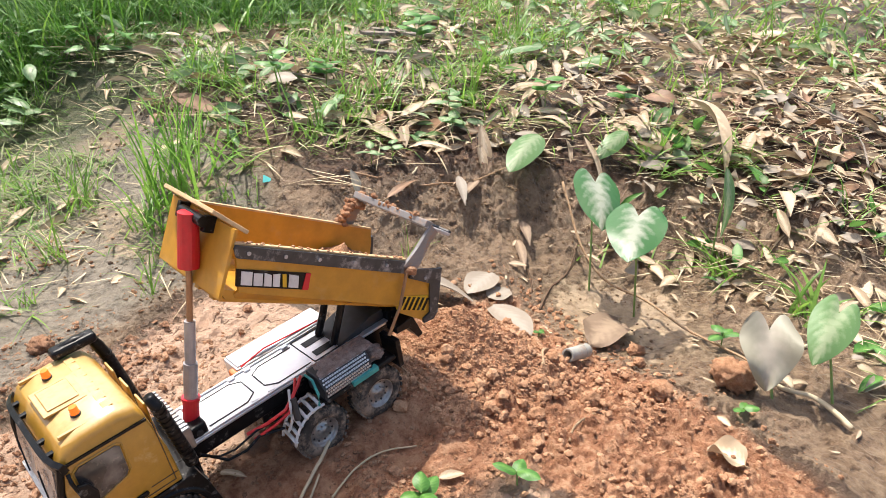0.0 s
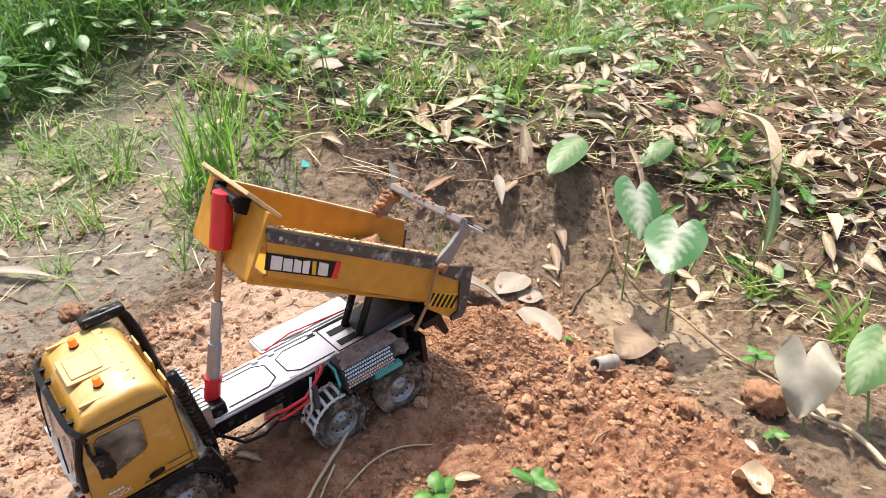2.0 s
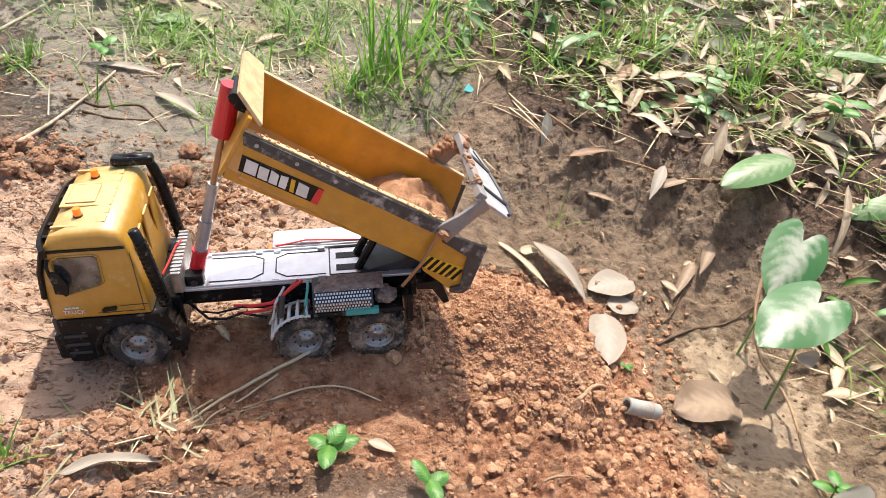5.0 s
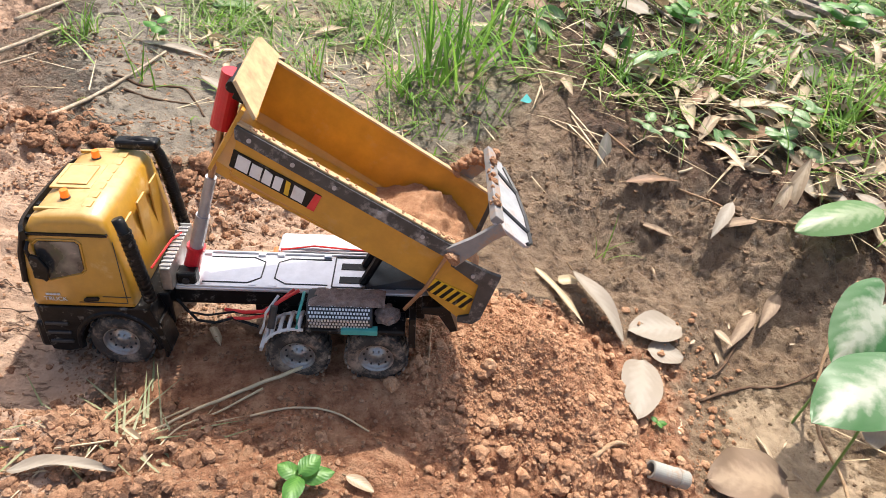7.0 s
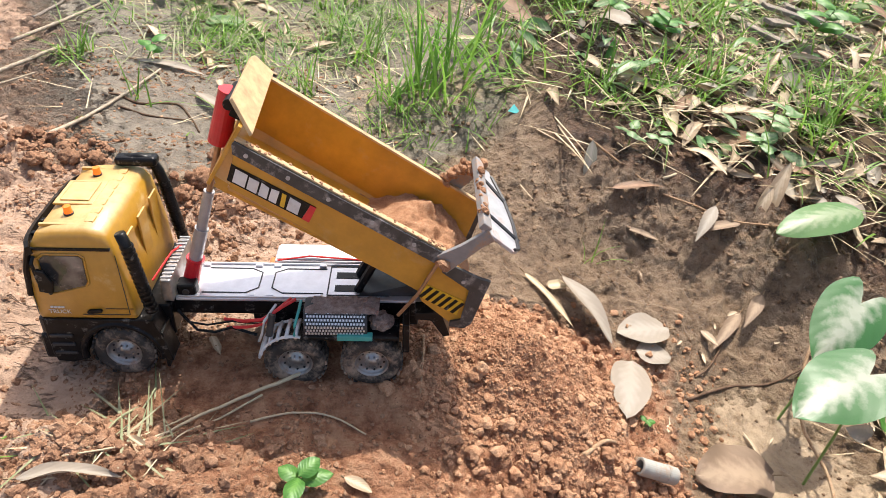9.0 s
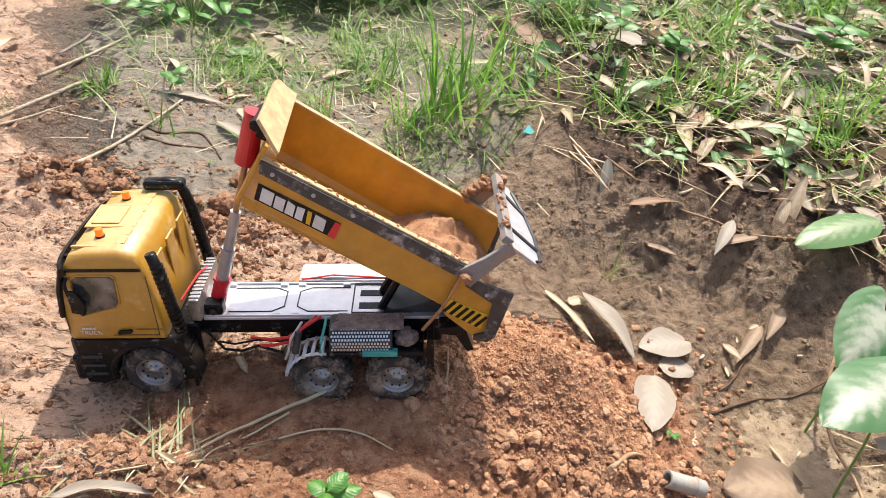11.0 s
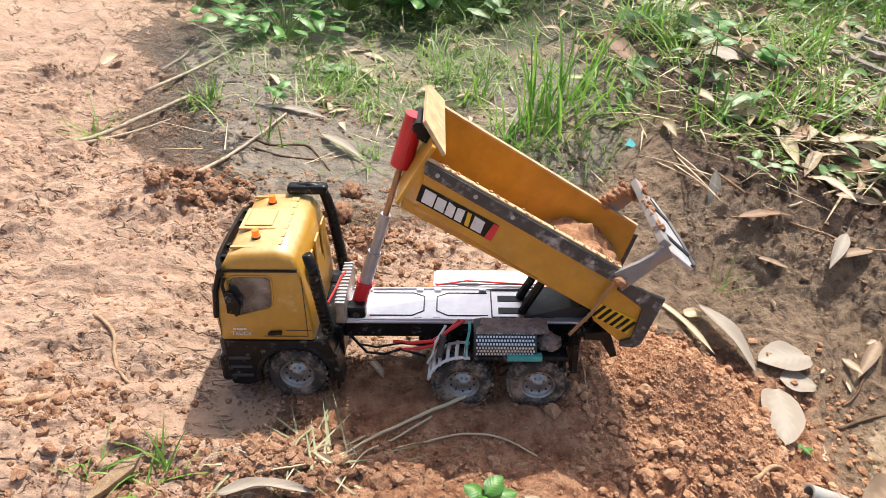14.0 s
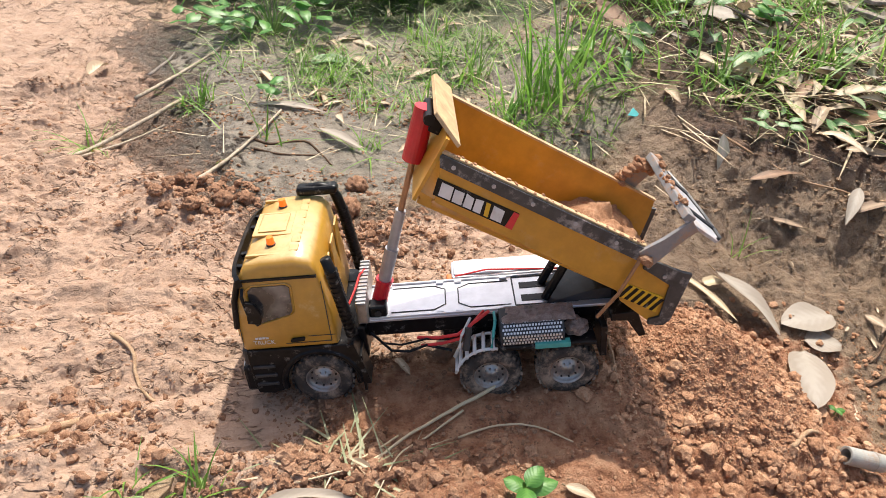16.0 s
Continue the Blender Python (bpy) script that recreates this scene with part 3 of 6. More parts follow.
def build_wheel(x, y, z, outward, width=0.027, turn=0.0, rubber=None):
    """A knobbly tyre with a spoked rim; outward is -1 towards the near side."""
    holder_bm, _ = spin_profile(BM(), [(0.0205, 0.002), (0.0235, 0.0), (0.0315, 0.0004), (0.0352, 0.004), (0.0362, width * 0.5), (0.0352, width - 0.004), (0.030, width), (0.0205, width - 0.002)], 44)
    wheel_bm, holder_bm = holder_bm, BM()
    for k in range(26):
        for row in (0, 1):
            a = 2 * math.pi * (k + 0.5 * row) / 26
            m = Matrix.Rotation(-a, 4, "Y") @ Matrix.Translation((0.0362, width * (0.27 + 0.46 * row), 0)) @ Matrix.Rotation(radians(18 if row else -18), 4, "X")
            bmesh.ops.create_cube(holder_bm, size=1, matrix=m @ Matrix.Diagonal((0.0026, width * 0.42, 0.0046, 1)))
    m = pose(x, y, z, 0, turn, 0) @ (Matrix.Identity(4) if outward < 0 else Matrix.Rotation(math.pi, 4, "Z"))
    wheel = part("wheel", wheel_bm, rubber or M_RUBBER, truck, "black rubber tyre caked with dry mud", m, True)
    tagged(part("tyre_tread", holder_bm, rubber or M_RUBBER, wheel), kind="stuff")
    rim, _ = spin_profile(BM(), [(0.0206, 0.0015), (0.0196, 0.0012), (0.0186, 0.0045), (0.0178, 0.007), (0.0118, 0.0082), (0.0105, 0.0058), (0.007, 0.0052), (0.0063, 0.0034), (0.0, 0.0032)], 36)
    part("rim", rim, M_CHROME, wheel, "scratched silver rim", smooth_shade=True)
    holes = BM()
    for k in range(10):
        a = 2 * math.pi * k / 10
        add_rod(holes, (0.0147 * math.cos(a), 0.0066, 0.0147 * math.sin(a)), (0.0147 * math.cos(a), 0.0079, 0.0147 * math.sin(a)), 0.0013, seg=8)
    part("rim_hole_ring", holes, M_DARK, wheel)
    nuts = BM()
    for k in range(8):
        a = 2 * math.pi * (k + 0.5) / 8
        add_rod(nuts, (0.0085 * math.cos(a), 0.003, 0.0085 * math.sin(a)), (0.0085 * math.cos(a), 0.0062, 0.0085 * math.sin(a)), 0.001, seg=6)
    part("lug_ring", nuts, M_CHROME, wheel)
    return wheel


for wx, wz in ((-0.145, 0.039), (0.054, 0.0248), (0.145, 0.0248)):
    build_wheel(wx, 0.0, wz, -1, turn=wx * 300, rubber=M_TYREMUD if wx > 0 else None)
    build_wheel(wx, WIDE, wz, 1, turn=wx * 170, rubber=M_TYREMUD if wx > 0 else None)
for ax, az in ((-0.145, 0.039), (0.054, 0.0248), (0.145, 0.0248)):
    part("axle", add_rod(BM(), (ax, 0.02, az), (ax, 0.133, az), 0.006), M_BLACK, truck)

# cab
CAB = [(-0.2215, 0.092), (-0.2235, 0.12), (-0.2165, 0.160), (-0.2075, 0.188), (-0.198, 0.2035), (-0.180, 0.2095), (-0.145, 0.211), (-0.128, 0.207), (-0.121, 0.198), (-0.1165, 0.170), (-0.1115, 0.135), (-0.1095, 0.092)]


def build_cab():
    bm = BM()
    # cross-sections from near side to far side, narrowing over the roof edge
    rings = []
    for y, inset in ((0.0, 0.010), (0.0025, 0.004), (0.008, 0.0), (WIDE / 2, -0.0015), (WIDE - 0.008, 0.0), (WIDE - 0.0025, 0.004), (WIDE, 0.010)):
        ring = []
        for cx, cz in CAB:
            top = float(smooth(cz, 0.183, 0.200))
            front = float(smooth(-cx, 0.195, 0.222))
            back = float(smooth(cx, -0.125, -0.110))
            edge = inset if inset > 0 else inset * 0.6
            ring.append(bm.verts.new((cx + edge * (0.55 * front - 0.25 * back), y, cz - edge * 1.05 * top)))
        rings.append(ring)
    n = len(CAB)
    for a, b in zip(rings, rings[1:]):
        for i in range(n):
            bm.faces.new((a[i], a[(i + 1) % n], b[(i + 1) % n], b[i]))
    bm.faces.new(rings[0][::-1])
    bm.faces.new(rings[-1])
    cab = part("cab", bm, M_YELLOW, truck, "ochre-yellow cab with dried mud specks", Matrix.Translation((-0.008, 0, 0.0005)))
    cab.data.polygons.foreach_set("use_smooth", np.ones(len(cab.data.polygons), bool))
    mod = cab.modifiers.new("soft_edges", "BEVEL")
    mod.width, mod.segments, mod.limit_method, mod.angle_limit = 0.0016, 2, "ANGLE", radians(40)
    for y0, y1 in ((-0.0012, 0.002), (WIDE - 0.002, WIDE + 0.0012)):
        near = y0 < 0.05
        out = [(-0.193, 0.1295), (-0.158, 0.1395), (-0.1545, 0.144), (-0.153, 0.175), (-0.1565, 0.1785), (-0.193, 0.1785), (-0.1985, 0.174), (-0.1995, 0.150)]
        part("side_window", add_prism(BM(), out, y0, y1), M_GLASS, cab, "dusty dark side window")
        big = [(-0.195, 0.127), (-0.157, 0.1375), (-0.1525, 0.143), (-0.1508, 0.177), (-0.1555, 0.1808), (-0.194, 0.1808), (-0.2008, 0.175), (-0.202, 0.150)]
        fr = BM()
        yy = -0.0006 if near else WIDE + 0.0006
        for p, q in zip(big, big[1:] + big[:1]):
            add_rod(fr, (p[0], yy, p[1]), (q[0], yy, q[1]), 0.001, seg=6)
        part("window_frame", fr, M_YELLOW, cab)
        ys_ = (-0.0022, 0.001) if near else (WIDE - 0.001, WIDE + 0.0022)
        part("roof_gutter", add_prism(BM(), [(-0.205, 0.1865), (-0.121, 0.1865), (-0.121, 0.1892), (-0.205, 0.1892)], *ys_), M_BLACK, cab, "thin black gutter strip")
        part("door_handle", add_prism(BM(), [(-0.163, 0.1005), (-0.148, 0.1015), (-0.1465, 0.1045), (-0.148, 0.1065), (-0.161, 0.1055), (-0.164, 0.103)], *((-0.003, 0.0) if near else (WIDE, WIDE + 0.003)), 0.0006), M_BLACK, cab, "black door handle")
        yy = -0.0003 if near else WIDE + 0.0003
        for p, q in (((-0.2185, 0.098), (-0.2175, 0.118)), ((-0.2175, 0.118), (-0.2185, 0.150)), ((-0.143, 0.1065), (-0.1125, 0.1065)), ((-0.1175, 0.098), (-0.1175, 0.18)), ((-0.170, 0.098), (-0.1175, 0.098))):
            part("door_seam", add_rod(BM(), (p[0], yy, p[1]), (q[0], yy, q[1]), 0.0005, seg=5), M_DARK, cab)
    part("mirror_arm", add_tube(BM(), [(-0.2035, -0.001, 0.178), (-0.2045, -0.007, 0.172), (-0.2015, -0.009, 0.150), (-0.195, -0.004, 0.130)], 0.0021, 7), M_BLACK, cab)
    part("side_mirror", add_prism(BM(), [(-0.204, 0.137), (-0.190, 0.134), (-0.187, 0.148), (-0.193, 0.163), (-0.202, 0.166)], -0.0105, -0.0055, 0.0012), M_BLACK, cab, "broken black side mirror")
    # windscreen and front
    shield = BM()
    q = [(-0.2245, 0.012, 0.130), (-0.2245, WIDE - 0.012, 0.130), (-0.2125, WIDE - 0.014, 0.181), (-0.2125, 0.014, 0.181)]
    a = [shield.verts.new(v) for v in q]
    b = [shield.verts.new((v[0] + 0.004, v[1], v[2])) for v in q]
    shield.faces.new(a), shield.faces.new(b[::-1])
    for i in range(4):
        shield.faces.new((a[i], a[(i + 1) % 4], b[(i + 1) % 4], b[i]))
    part("windscreen", shield, M_SCREEN, cab, "dusty tinted windscreen")
    for k in range(4):
        part("grille_bar", add_box(BM(), (-0.2285, 0.02, 0.0975 + 0.0075 * k), (-0.222, WIDE - 0.02, 0.1015 + 0.0075 * k), 0.001), M_WHITE if k % 2 else M_DARK, cab)
    for y0 in (0.030, 0.1):
        part("windscreen_wiper", add_tube(BM(), [(-0.2265, y0, 0.131), (-0.2245, y0 + 0.014, 0.142), (-0.2215, y0 + 0.03, 0.155)], 0.0009, 5), M_BLACK, cab)
    # dark visor that wraps the roof's front
    vis = BM()
    rows_ = []
    for k in range(17):
        s = k / 16
        y = -0.004 + s * (WIDE + 0.008)
        bulge = 0.0085 * (1 - (2 * s - 1) ** 6)
        c = (-0.2035 - bulge, y, 0.1865 + 0.004 * (1 - abs(2 * s - 1) ** 3))
        rows_.append([vis.verts.new((c[0] + dx, c[1], c[2] + dz)) for dx, dz in ((-0.0035, -0.006), (-0.0045, 0.004), (0.001, 0.0065), (0.003, -0.003))])
    for p, q in zip(rows_, rows_[1:]):
        for i in range(4):
            vis.faces.new((p[i], p[(i + 1) % 4], q[(i + 1) % 4], q[i]))
    vis.faces.new(rows_[0]), vis.faces.new(rows_[-1][::-1])
    part("sun_visor", vis, M_BLACK, cab, "black wrap-round sun visor")
    for s in (0.16, 0.32, 0.68, 0.84):
        y = -0.004 + s * (WIDE + 0.008)
        part("visor_bracket", add_box(BM(), (-0.213, y - 0.003, 0.190), (-0.203, y + 0.003, 0.1945), 0.001), M_BLACK, cab)
    for y in (0.001, WIDE - 0.001):
        part("front_pillar", add_tube(BM(), [(-0.207, y, 0.187), (-0.216, y, 0.160), (-0.2205, y, 0.125)], 0.0038, 8), M_BLACK, cab, "black windscreen pillar")
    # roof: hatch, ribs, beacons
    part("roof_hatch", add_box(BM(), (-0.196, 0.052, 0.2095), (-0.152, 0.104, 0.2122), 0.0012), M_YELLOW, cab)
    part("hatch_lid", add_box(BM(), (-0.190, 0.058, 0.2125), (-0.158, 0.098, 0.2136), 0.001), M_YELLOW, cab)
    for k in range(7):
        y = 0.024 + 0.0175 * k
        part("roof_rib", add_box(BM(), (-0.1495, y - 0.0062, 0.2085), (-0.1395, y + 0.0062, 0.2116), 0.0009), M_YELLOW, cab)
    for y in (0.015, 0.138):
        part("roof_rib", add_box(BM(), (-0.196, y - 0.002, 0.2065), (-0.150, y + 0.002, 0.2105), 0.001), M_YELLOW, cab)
    for y in (0.0335, 0.1195):
        bx = -0.171
        part("beacon_base", add_rod(BM(), (bx, y, 0.209), (bx, y, 0.2125), 0.0052, seg=16), M_DARK, cab)
        lens = add_rod(BM(), (bx, y, 0.212), (bx, y, 0.2205), 0.0046, 0.0040, seg=16)
        part("beacon", lens, M_BEACON, cab, "glowing amber beacon", smooth_shade=False)
    # rear wall panels with ribs
    for y in (0.035, 0.0765, 0.118):
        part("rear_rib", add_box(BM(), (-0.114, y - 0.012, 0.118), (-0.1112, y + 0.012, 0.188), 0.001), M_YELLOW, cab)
    # lettering on the door
    cu = bpy.data.curves.new("lettering", "FONT")
    cu.body, cu.size, cu.extrude = "TRUCK", 0.0075, 0.0002
    tmp = new("lettering", cu)
    bpy.context.view_layer.update()
    me = bpy.data.meshes.new_from_object(tmp.evaluated_get(bpy.context.evaluated_depsgraph_get()))
    bpy.data.objects.remove(tmp)
    me.materials.append(M_WHITE)
    ob = new("lettering", me)
    ob.parent = cab
    ob.matrix_basis = pose(-0.2065, -0.0006, 0.0995, 90, 0, 0)
    bars = BM()
    for k in range(4):
        add_box(bars, (-0.2035 + 0.004 * k, -0.0008, 0.1068), (-0.2003 + 0.004 * k, 0, 0.1092))
    part("small_lettering", bars, M_WHITE, cab)


build_cab()


def build_front():
    skirt = BM()
    out = [(-0.2255, 0.040), (-0.2225, 0.028), (-0.205, 0.026), (-0.192, 0.030), (-0.190, 0.048), (-0.183, 0.066), (-0.170, 0.080), (-0.150, 0.0865), (-0.128, 0.082), (-0.112, 0.070), (-0.103, 0.050), (-0.094, 0.030), (-0.088, 0.030), (-0.095, 0.066), (-0.103, 0.092), (-0.2255, 0.092)]
    for y0, y1 in ((-0.002, 0.028), (WIDE - 0.028, WIDE + 0.002)):
        part("front_fender", add_prism(BM(), out, y0, y1, 0.0012), M_BLACK, truck, "mud-splashed black front fender")
    part("bumper", add_box(BM(), (-0.236, 0.0, 0.030), (-0.212, WIDE, 0.066), 0.004), M_BLACK, truck, "black front bumper")
    part("bumper_step", add_box(BM(), (-0.232, 0.002, 0.067), (-0.214, WIDE - 0.002, 0.091), 0.003), M_DARK, truck)
    for y in (0.012, WIDE - 0.034):
        part("headlight", add_box(BM(), (-0.2385, y, 0.048), (-0.232, y + 0.022, 0.062), 0.002), M_WHITE, truck, "pale headlight")
    for k in range(3):
        part("step_tread", add_box(BM(), (-0.222, -0.004, 0.040 + 0.013 * k), (-0.196, 0.006, 0.044 + 0.013 * k), 0.001), M_DARK, truck)
    arch = BM()
    add_tube(arch, [(-0.145 + 0.0445 * math.cos(radians(-8 + 12.3 * k)), 0.0, 0.040 + 0.0445 * math.sin(radians(-8 + 12.3 * k))) for k in range(17)], 0.0042, 8)
    part("wheel_arch_lip", arch, M_BLACK, truck)
    part("mudguard_flap", add_box(BM(), (-0.098, 0.0, 0.018), (-0.0945, 0.03, 0.072), 0.001), M_BLACK, truck)
    part("cab_underframe", add_box(BM(), (-0.215, 0.028, 0.045), (-0.09, 0.125, 0.092), 0.003), M_BLACK, truck)


build_front()


def build_intakes():
    """Black air stacks behind the cab."""
    for y, far in ((0.006, False), (0.145, True)):
        pts = [(-0.1025, y, 0.100), (-0.1075, y, 0.145), (-0.1130, y, 0.185), (-0.1175, y, 0.205)]
        if far:
            pts += [(-0.1225, y, 0.2185), (-0.137, y, 0.2215), (-0.159, y, 0.2175)]
        part("air_intake", add_tube(BM(), pts, 0.0072, 10, 0.85), M_BLACK, truck, "black ribbed air stack behind the cab", smooth_shade=True)
        rings = BM()
        for k in range(14):
            s = k / 13
            add_rod(rings, (-0.1027 - 0.0105 * s, y, 0.102 + 0.085 * s), (-0.1031 - 0.0105 * s, y, 0.1045 + 0.085 * s), 0.00745, seg=12)
        part("intake_ribbing", rings, M_BLACK, truck)["kind"] = "stuff"
    part("stack_cap", add_box(BM(), (-0.165, 0.136, 0.2125), (-0.115, 0.154, 0.2245), 0.0045, 3), M_BLACK, truck, "black cap on the far air stack")
    part("tread_plate", add_box(BM(), (-0.098, 0.030, 0.094), (-0.0855, 0.123, 0.125), 0.002), M_CHROME, truck, "ribbed silver catwalk plate")
    for k in range(12):
        part("plate_rib", add_box(BM(), (-0.0975, 0.034 + 0.0075 * k, 0.1245), (-0.0860, 0.0365 + 0.0075 * k, 0.1265)), M_GREY, truck)


build_intakes()


def build_chassis():
    for y in (0.043, 0.104):
        part("chassis_rail", add_box(BM(), (-0.10, y, 0.066), (0.222, y + 0.008, 0.088), 0.001), M_BLACK, truck)
    part("cross_member", add_box(BM(), (0.0, 0.045, 0.05), (0.20, 0.108, 0.07), 0.002), M_BLACK, truck)
    part("deck_plate", add_box(BM(), (-0.088, 0.0415, 0.0865), (0.215, 0.113, 0.0905), 0.001), M_DECK, truck, "glossy silver deck plate under the bed")
    for y in (0.0425, 0.1095):
        part("deck_rail", add_box(BM(), (-0.088, y, 0.0905), (0.135, y + 0.0025, 0.0932), 0.0006), M_DECK, truck)
    # pressed outlines on the deck
    z = 0.0908
    lines = [[(-0.06, 0.102), (-0.008, 0.102), (0.006, 0.094), (0.006, 0.063), (-0.008, 0.053), (-0.06, 0.053)],
             [(0.085, 0.102), (0.036, 0.102), (0.022, 0.094), (0.022, 0.063), (0.036, 0.053), (0.085, 0.053)],
             [(0.09, 0.108), (0.09, 0.05)], [(0.165, 0.108), (0.09, 0.108)], [(0.165, 0.05), (0.09, 0.05)]]
    for ln in lines:
        part("pressed_line", add_tube(BM(), [(x, y, z) for x, y in ln], 0.0009, 5), M_DARK, truck)
    for x in (-0.07, -0.005, 0.018, 0.075):
        for y in (0.0465, 0.1065):
            part("deck_clip", add_box(BM(), (x, y - 0.002, 0.0905), (x + 0.009, y + 0.002, 0.0938), 0.0006), M_DECK, truck)
    for y0 in (0.058, 0.084):
        part("deck_slot", add_box(BM(), (0.098, y0, 0.0902), (0.142, y0 + 0.012, 0.0912)), M_BLACK, truck, "open slot in the deck")
    part("white_wedge", add_prism(BM(), [(0.128, 0.0905), (0.205, 0.0905), (0.205, 0.106), (0.185, 0.106)], 0.050, 0.106, 0.001), M_DARK, truck)
    for y in (0.060, 0.094):
        part("bed_strut", add_tube(BM(), [(0.126, y, 0.091), (0.140, y, 0.118), (0.156, y, 0.150)], 0.0052, 7), M_BLACK, truck, "black bed lifting strut")
    part("bed_hinge", add_box(BM(), (0.205, 0.040, 0.082), (0.235, 0.114, 0.104), 0.002), M_BLACK, truck)
    for y in (0.012, 0.118):
        part("rear_bracket", add_prism(BM(), [(0.196, 0.096), (0.226, 0.098), (0.238, 0.062), (0.230, 0.060), (0.216, 0.086), (0.196, 0.086)], y, y + 0.022, 0.001), M_BLACK, truck)
    # far side box and orange block
    part("side_box", add_box(BM(), (0.015, 0.122, 0.055), (0.158, 0.158, 0.089), 0.002), M_DECK, truck, "silver box on the far side")
    part("side_box_lid", add_box(BM(), (0.018, 0.124, 0.089), (0.155, 0.156, 0.0915), 0.001), M_DECK, truck)
    part("orange_block", add_box(BM(), (0.008, 0.118, 0.06), (0.022, 0.136, 0.086), 0.003), M_ORANGE, truck, "small orange block")
    # battery tank, straps, silencer
    arch = [(0.054 + 0.0425 * math.cos(radians(168 - 7.5 * k)), 0.0, 0.0248 + 0.0425 * math.sin(radians(168 - 7.5 * k))) for k in range(13)]
    for y in (0.001, 0.030):
        part("fender_hoop", add_tube(BM(), [(x, y, z) for x, _, z in arch], 0.0019, 7), M_WHITE, truck, "pale hoop of the skeleton fender", smooth_shade=True)
    for k in (1, 3, 5, 7, 9, 11):
        x, _, z = arch[k]
        part("fender_slat", add_tube(BM(), [(x, -0.001, z), (x + 0.001, 0.016, z + 0.003), (x + 0.002, 0.031, z + 0.001)], 0.0024, 7), M_WHITE, truck, smooth_shade=True)
    part("dark_canister", add_rod(BM(), (0.026, 0.004, 0.066), (0.031, 0.012, 0.092), 0.0042, seg=12), M_DARK, truck)
    part("cable_tie", add_tube(BM(), [(0.056, 0.0, 0.070), (0.058, -0.001, 0.086), (0.062, 0.014, 0.098), (0.062, 0.03, 0.098)], 0.0018, 6), M_TEAL, truck, "teal cable tie")
    box = BM()
    add_prism(box, [(0.0, 0.070), (0.0, 0.084), (0.010, 0.099), (0.034, 0.1005), (0.038, 0.092), (0.038, 0.070)], 0.067, 0.141, 0.0015)
    for v in box.verts:      # the outline above is read across the truck
        v.co = Vector((v.co.y, v.co.x, v.co.z))
    part("silencer", box, M_DARK, truck, "dark silencer box under a mud crust")
    plate = BM()
    for i in range(19):
        for j in range(7):
            x, s = 0.0705 + 0.0036 * i + (0.0018 if j % 2 else 0), (j + 0.5) / 7
            run = 0.0305 * s
            p0 = Vector((x, 0.0, 0.072 + run)) if run < 0.012 else Vector((x, 0.0, 0.084)).lerp(Vector((x, 0.010, 0.099)), (run - 0.012) / 0.018)
            bmesh.ops.create_cube(plate, size=1, matrix=Matrix.Translation(p0) @ Matrix.Rotation(0 if run < 0.012 else radians(-34), 4, "X") @ Matrix.Diagonal((0.0023, 0.0022, 0.0025, 1)))
    part("perforated_plate", plate, M_PERF, truck, "perforated chrome heat shield")
    part("teal_strip", add_box(BM(), (0.106, -0.005, 0.0665), (0.147, 0.004, 0.0735), 0.0008), M_TEAL, truck, "teal plastic strip")
    crust = BM()
    bmesh.ops.create_grid(crust, x_segments=34, y_segments=14, size=0.5, matrix=Matrix.Translation((0.112, 0.022, 0.1)) @ Matrix.Diagonal((0.085, 0.032, 1, 1)))
    for v in crust.verts:
        e = max(abs(v.co.x - 0.112) / 0.0425, abs(v.co.y - 0.022) / 0.016)
        v.co.z = 0.0985 + 0.0035 * (1 - e**4) + 0.002 * noise.fractal(v.co * 120, 0.8, 2.0, 3)
    part("mud_crust", crust, M_CRUST, truck, "crust of dried mud")
    part("rear_fender", add_box(BM(), (0.066, -0.002, 0.064), (0.178, 0.034, 0.0705), 0.002), M_BLACK, truck)
    part("rear_mudflap", add_box(BM(), (0.182, 0.0, 0.045), (0.190, 0.034, 0.088), 0.001), M_BLACK, truck, "muddy black mudflap")
    part("side_clod", add_clod(BM(), (0.157, 0.018, 0.078), 0.0135, 3), M_CRUST, truck, "mud packed behind the silencer")
    # wires
    part("wire", add_tube(BM(), [(-0.03, 0.028, 0.070), (-0.005, 0.02, 0.074), (0.018, 0.012, 0.083), (0.045, 0.02, 0.099), (0.056, 0.03, 0.100)], 0.0021, 7), M_WIRE_R, truck, "red battery wire")
    part("wire", add_tube(BM(), [(-0.026, 0.02, 0.064), (0.0, 0.014, 0.070), (0.02, 0.008, 0.080), (0.038, 0.018, 0.096), (0.05, 0.034, 0.098)], 0.0019, 7), M_WIRE_R, truck, "red battery wire")
    part("wire", add_tube(BM(), [(0.012, 0.010, 0.052), (0.018, 0.004, 0.068), (0.022, 0.006, 0.086), (0.034, 0.024, 0.097)], 0.0017, 7), M_WIRE_W, truck, "pale wire")
    part("wire", add_tube(BM(), [(-0.085, 0.034, 0.078), (-0.062, 0.022, 0.058), (-0.04, 0.016, 0.06), (-0.02, 0.018, 0.066), (0.01, 0.012, 0.06)], 0.0017, 7), M_BLACK, truck, "black wire")
    part("wire", add_tube(BM(), [(-0.085, 0.036, 0.074), (-0.07, 0.020, 0.072), (-0.05, 0.024, 0.064), (-0.02, 0.022, 0.072), (0.015, 0.02, 0.07)], 0.0013, 7), M_BLACK, truck, "black wire")
    part("wire", add_tube(BM(), [(0.02, 0.118, 0.0925), (0.06, 0.126, 0.094), (0.10, 0.122, 0.094), (0.15, 0.118, 0.093)], 0.0012, 6), M_WIRE_R, truck, "red wire")
